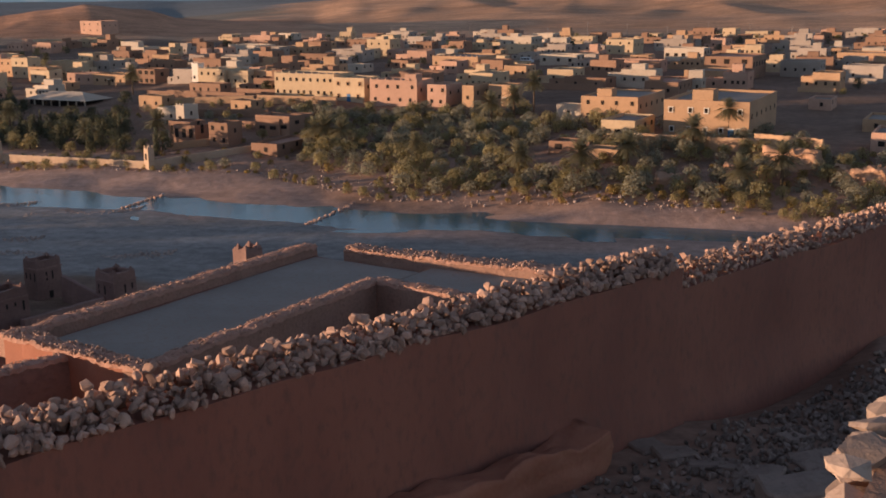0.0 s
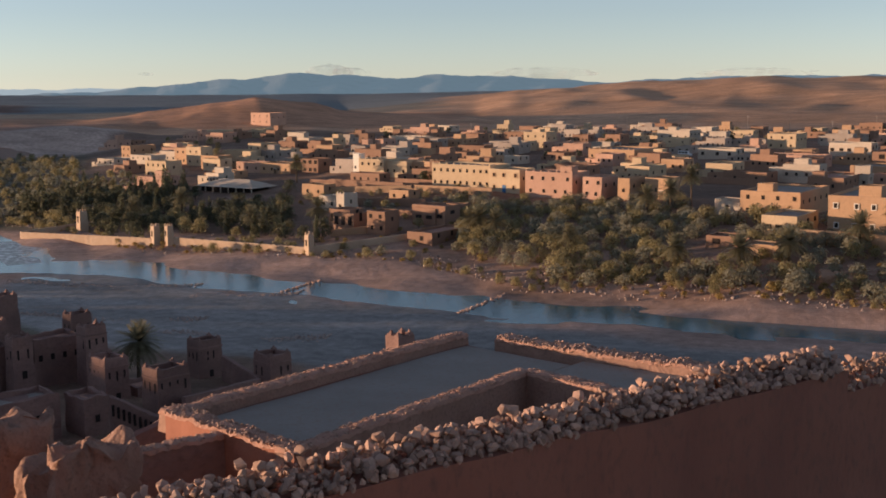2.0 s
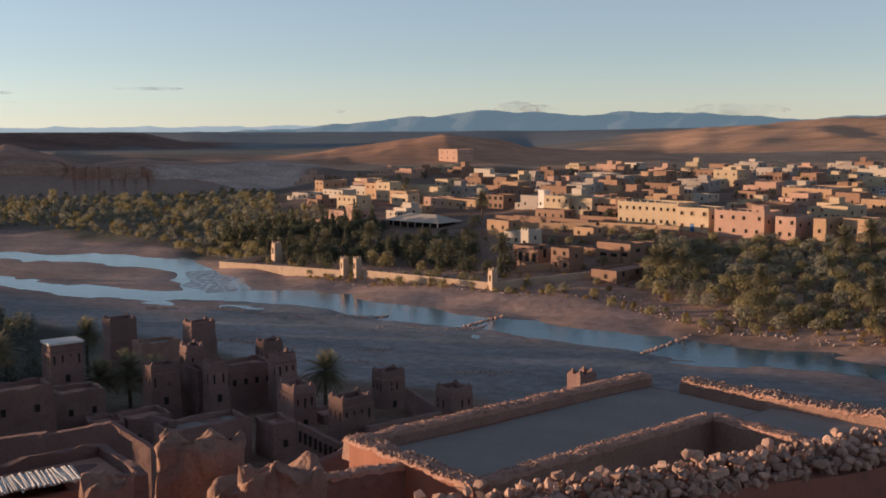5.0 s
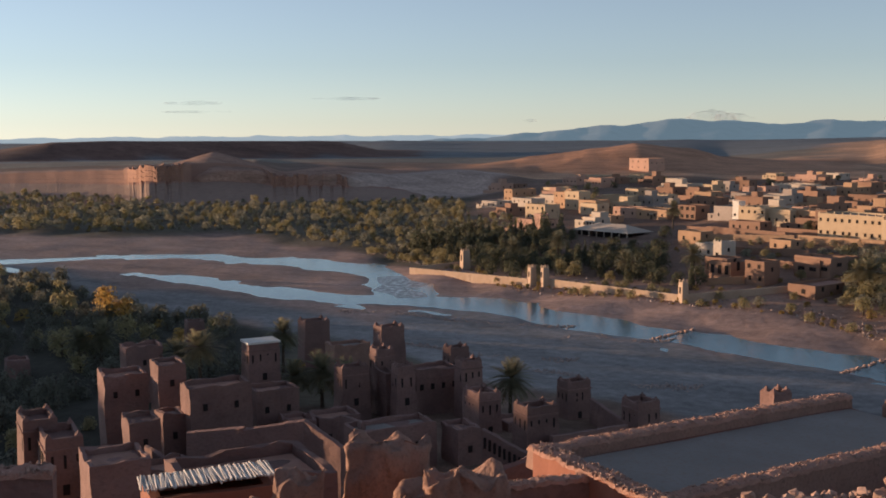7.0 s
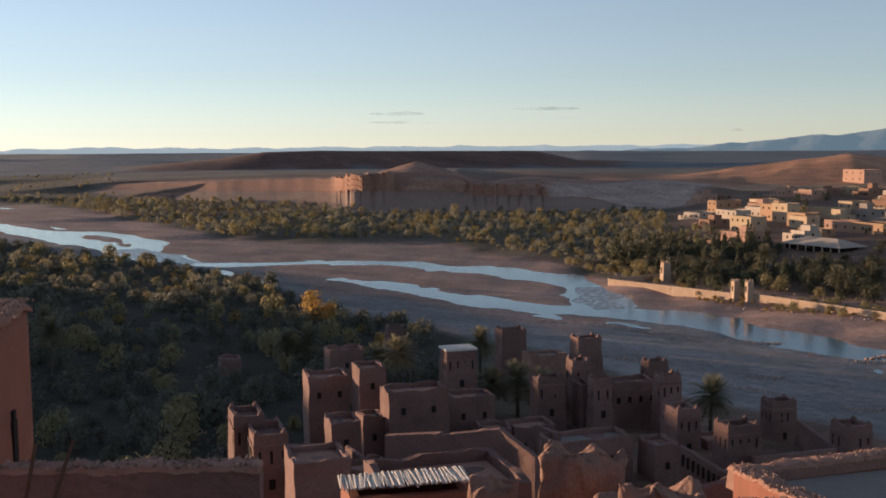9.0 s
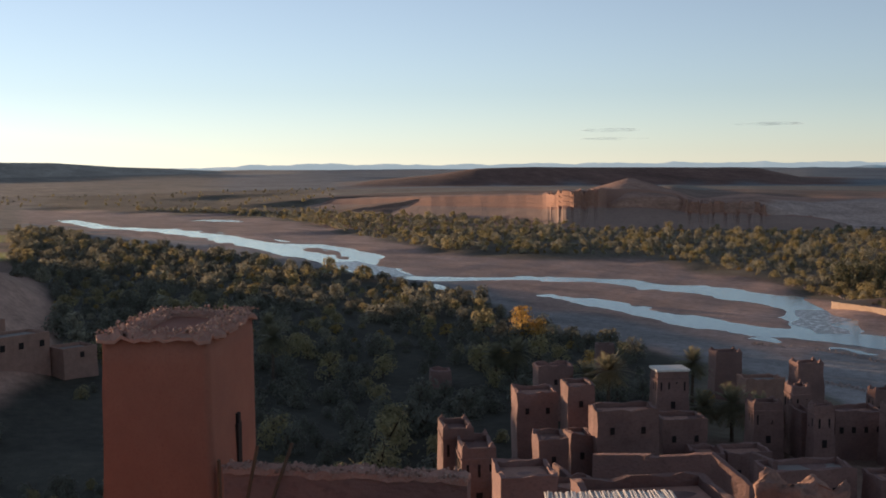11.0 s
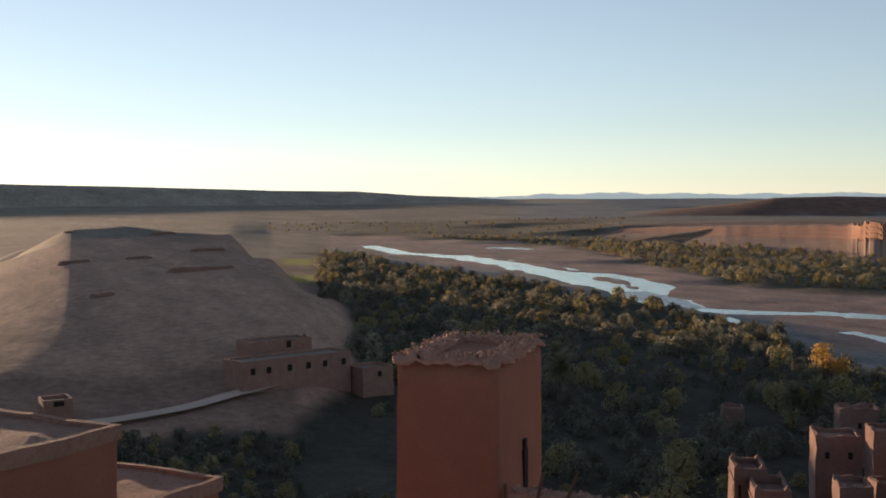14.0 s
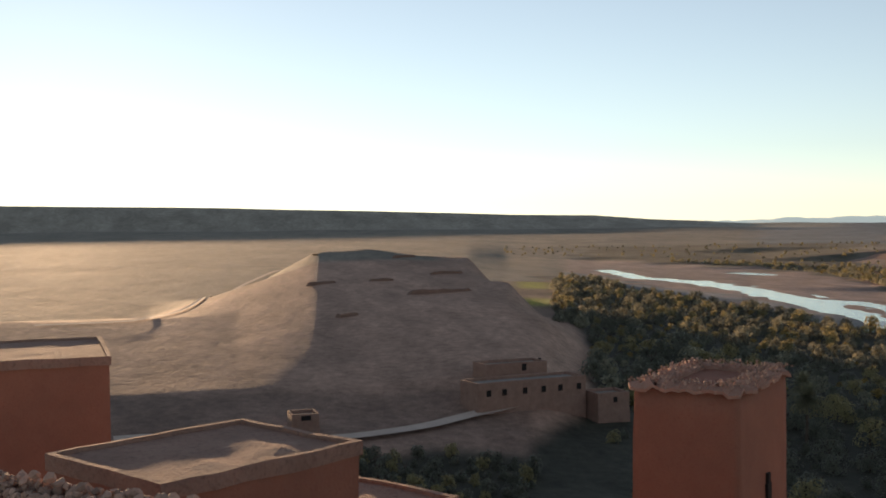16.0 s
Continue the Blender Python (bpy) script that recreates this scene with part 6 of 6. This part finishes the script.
def sow(seed, turn0, turn1, d0, d1, count, gap, keep):
    """Random plan positions in a sector, at least gap apart, where keep(turn, distance, x, y) holds."""
    q, out, cells = random.Random(seed), [], {}
    tries = 0
    while len(out) < count and tries < count * 30:
        tries += 1
        t, d = q.uniform(turn0, turn1), math.sqrt(q.uniform(d0 ** 2, d1 ** 2))
        x, y = -math.sin(radians(t)) * d, math.cos(radians(t)) * d
        if not keep(t, d, x, y):
            continue
        g = gap * q.uniform(0.7, 1.3)
        c = (int(x // gap), int(y // gap))
        if any(math.hypot(x - a, y - b) < g for i in (-1, 0, 1) for j in (-1, 0, 1) for a, b in cells.get((c[0] + i, c[1] + j), ())):
            continue
        cells.setdefault(c, []).append((x, y))
        out.append((x, y))
    return out


BUILT = [(o.matrix_world.translation.x, o.matrix_world.translation.y) for o in scene.objects if o.name.startswith(("house", "kasbah", "hill_fort", "corner_tower"))]


def clear(x, y, gap):
    return all(abs(x - a) > gap or abs(y - b) > gap for a, b in BUILT)


def lim(turn):
    a, b = bed_limits(turn)
    return float(a), float(b)


rt = random.Random(77)
# near grove on this bank
near_spots = sow(1, 40, 72, 88, 640, 1250, 4.7, lambda t, d, x, y: d < lim(t)[0] * 0.985 and (t > 46 or d > 150) and clear(x, y, 8) and not (t > 66.5 and 100 < d < 165) and not (t > 70 and d < 330))
near_spots.sort(key=lambda p: math.hypot(*p))
for i, (x, y) in enumerate(near_spots[:230]):
    (olive if rt.random() < 0.8 else leafy_tree).plant(x, y, rt.choice((0.5, 0.7, 0.9, 1.25)) * rt.uniform(0.9, 1.1), rt.uniform(0, 360), i, "river grove trees")
grove("grove", [(x, y, rt.choice((0.5, 0.7, 0.85, 1.0, 1.3)) * rt.uniform(0.85, 1.15), rt.choice((0, 0, 0, 1, 3, 2))) for x, y in near_spots[230:]], [olive, leafy_tree, shrub, sunlit_tree], "dense grey-green olive grove by the river with paler sunlit-coloured trees", 2)
# low garden scrub by the hill foot
grove("grove", [(x, y, rt.uniform(0.35, 0.7), rt.choice((0, 0, 0, 1))) for x, y in sow(2, 62, 100, 75, 158, 560, 2.7, lambda t, d, x, y: rt.random() < (0.9 if t < 80 else 0.6) and d < 150 and not (67.5 < t < 73 and 118 < d < 160))], [olive, leafy_tree], "low olive trees in a shaded garden", 2)
# far grove under the cliffs
far_spots = sow(3, 25.5, 66, 290, 1000, 2900, 4.7, lambda t, d, x, y: d > lim(t)[1] * 1.03 and d < (562 if t < 42 else 575 + (t - 42) * 14) and not (t < 28 and d > 400) and not (27 < t < 44 and 545 < d < 560))
grove("grove", [(x, y, rt.choice((0.4, 0.5, 0.65, 0.8, 1.1)) * rt.uniform(0.8, 1.2), rt.choice((0, 0, 0, 1, 1, 2))) for x, y in far_spots], [sunlit_tree, leafy_tree, shrub], "wide green grove on the far bank below cliffs", 2)
grove("grove", [(x, y, rt.uniform(0.4, 0.9), rt.choice((0, 1, 1))) for x, y in sow(4, 56, 75, 560, 1300, 200, 9, lambda t, d, x, y: (d < lim(t)[0] * 0.98 or d > lim(t)[1] * 1.04) and not (t > 71 and d < 620))], [olive, leafy_tree], "scattered trees along the far valley", 5)
# walled garden
gard = sow(5, 14.5, 30.5, 226, 345, 330, 4.2, lambda t, d, x, y: d > lim(t)[1] + (8 if t < 18 else 20) * (1 if t < 25 else 0.6) and clear(x, y, 7) and t > 15.8 and not (t < 17.5 and d > 250) and not (t < 22.8 and d > 292) and not (15 < t < 25 and d < 262 - (25 - t) * 3.4))
gard.sort(key=lambda p: math.hypot(*p))
for i, (x, y) in enumerate(gard[:130]):
    (cypress if rt.random() < 0.14 else dark_tree if rt.random() < 0.6 else leafy_tree).plant(x, y, rt.uniform(0.7, 1.2), rt.uniform(0, 360), i, "walled garden trees")
grove("grove", [(x, y, rt.uniform(0.8, 1.3), rt.choice((0, 0, 1, 2))) for x, y in gard[130:]], [dark_tree, leafy_tree, cypress], "dark garden trees behind the river wall", 2)
# orchard below the village
orch = sow(6, -24, 8.6, 166, 272, 560, 3.5, lambda t, d, x, y: d > lim(t)[1] + 5 + 9 * (t > 4) and d < 262 - max(0, -t - 1) * 3.0 and clear(x + 4, y - 4, 6.5) and not (t > 8 and d < 215))
orch.sort(key=lambda q: math.hypot(*q))
for i, (x, y) in enumerate(orch[:260]):
    (leafy_tree if rt.random() < 0.5 - 0.25 * (x > 18) else sunlit_tree if rt.random() < 0.6 else shrub).plant(x, y, rt.uniform(0.6, 1.15), rt.uniform(0, 360), i, "orchard trees")
grove("grove", [(x, y, rt.uniform(0.6, 1.15), rt.choice((0, 0, 1, 1, 2))) for x, y in orch[260:]], [leafy_tree, sunlit_tree, shrub], "green and golden orchard below the village houses", 1)
# scrub at the water's edge and trees between the houses
for i, (x, y) in enumerate(sow(7, -20, 33, 165, 330, 420, 1.8, lambda t, d, x, y: lim(t)[1] + 1 < d < lim(t)[1] + (12 if t < 5 or t > 16 else 5))):
    (shrub if rt.random() < 0.6 else leafy_tree).plant(x, y, rt.uniform(0.35, 0.75), rt.uniform(0, 360), i, "bank shrubs")
for i, (x, y) in enumerate(sow(8, -24, 26, 275, 620, 80, 10, lambda t, d, x, y: clear(x + 5, y - 2, 8))):
    (leafy_tree if rt.random() < 0.6 else dark_tree).plant(x, y, rt.uniform(0.6, 1.2), rt.uniform(0, 360), i, "village trees")
for i, (x, y) in enumerate(sow(9, 7, 17, 212, 300, 110, 3.2, lambda t, d, x, y: clear(x + 3, y, 4.5) and d > lim(t)[1] + 6)):
    (shrub if rt.random() < 0.5 else sunlit_tree if rt.random() < 0.6 else leafy_tree).plant(x, y, rt.uniform(0.3, 0.8), rt.uniform(0, 360), i, "slope shrubs")
gold_tree.plant(-151.2, 144.8, 1.45, 20, 0)
gold_tree.plant(-148.5, 146.5, 1.0, 90, 1)
for x, y, s in ((-88, 118, 0.6), (-68, 118, 0.45), (-120, 130, 0.8), (-132, 122, 0.7)):
    gold_tree.plant(x, y, s, 10 * s, 1)


# ---- palms ----
def palm_crown(seed, n=90, length=3.1):
    """Stiff feathered fronds radiating into a ball, the lowest hanging."""
    r = np.random.RandomState(seed)
    verts, faces = [], []
    for i in range(n):
        a, lift = 6.283 * i * 0.618, -0.75 + 2.1 * ((i * 0.37) % 1.0)
        ln = length * r.uniform(0.8, 1.1) * (1 - 0.15 * abs(lift))
        side = np.array((-math.sin(a), math.cos(a), 0))
        out = np.array((math.cos(a), math.sin(a), 0))
        pts = [out * ln * s * math.cos(lift) + np.array((0, 0, ln * (math.sin(lift) * s - 0.28 * s * s * math.cos(lift)))) for s in np.linspace(0, 1, 10)]
        for k in range(1, 9):
            q, e = pts[k], pts[k + 1]
            lw = ln * 0.22 * (1 - 0.7 * abs(k / 9 - 0.4))
            for sg in (-1, 1):
                tip = q + (e - q) * 2.0 + side * sg * lw
                b = len(verts)
                verts += [q, q + (e - q) * 0.75, tip]
                faces.append((b, b + 1, b + 2))
        b = len(verts)
        for k in range(10):
            verts += [pts[k] - side * 0.05, pts[k] + side * 0.05]
        for k in range(9):
            faces.append((b + 2 * k, b + 2 * k + 1, b + 2 * k + 3, b + 2 * k + 2))
    return mesh_of("crown", [tuple(v) for v in verts], faces, PALMLEAF)


PALM_CROWNS = [palm_crown(i) for i in range(4)]


def palm_trunk(h):
    bm = bmesh.new()
    n = max(5, int(h / 0.4))
    rings = []
    for i in range(n + 1):
        rr = (0.24 - 0.06 * i / n) * (1.12 if i % 2 else 0.95)
        rings.append([bm.verts.new((rr * math.cos(a * 0.785) + 0.15 * (i / n) ** 2, rr * math.sin(a * 0.785), -0.4 + (h + 0.4) * i / n)) for a in range(8)])
    for p, q in zip(rings, rings[1:]):
        for k in range(8):
            bm.faces.new((p[k], p[(k + 1) % 8], q[(k + 1) % 8], q[k]))
    return bm


def palm(x, y, h, size, i):
    z = height(x, y)
    e = empty("date_palm", pose(x, y, z, 0, 0, 47 * i), "date palm with arching grey-green fronds", "palm tree", "date palms")
    part("trunk", palm_trunk(h), BARK, e)
    c = part("crown", PALM_CROWNS[i % 4], PALMLEAF, e)
    c.matrix_local = Matrix.Translation((0.15, 0, h)) @ Matrix.Diagonal((size, size, size, 1))


PALMS = ((-52.5, 110.1, 4.7, 1), (-91.3, 119, 6, 0.9), (-86.6, 96.9, 7.4, 1), (-73.8, 103.5, 4.5, 1), (-69.7, 103, 4.2, 0.9), (-76.5, 102, 3.8, 0.9), (-93, 100.4, 5.9, 0.9), (-163.9, 96.2, 6.5, 1),
         (-119.9, 113.3, 4.8, 1), (-123, 112, 4.2, 0.9), (14.8, 254.6, 7.6, 1.1), (49.2, 209.3, 6.2, 0.95), (27.2, 188, 4.2, 1.1), (19, 187, 3.8, 1.1), (-100, 325, 7.1, 1.1), (-29.8, 223, 4.6, 1.1), (40.2, 198, 4.1, 1.1),
         (50.3, 176, 5, 1.1), (4.7, 240, 5, 1.1), (8.9, 192, 3.6, 1.1), (43.4, 174.7, 3.6, 1.1), (-69, 240.3, 4.6, 1.1), (-109.3, 257.8, 6.1, 1), (-146.3, 86.6, 7.5, 1), (-32, 225, 4, 1), (-26, 221, 4.2, 1),
         (10, 250, 5.1, 1.1), (-10, 205, 4.1, 0.9), (-118, 250, 5.1, 1), (-82, 232, 4.8, 1), (-90, 113, 3, 0.9))
for i, p in enumerate(PALMS):
    palm(*p, i)
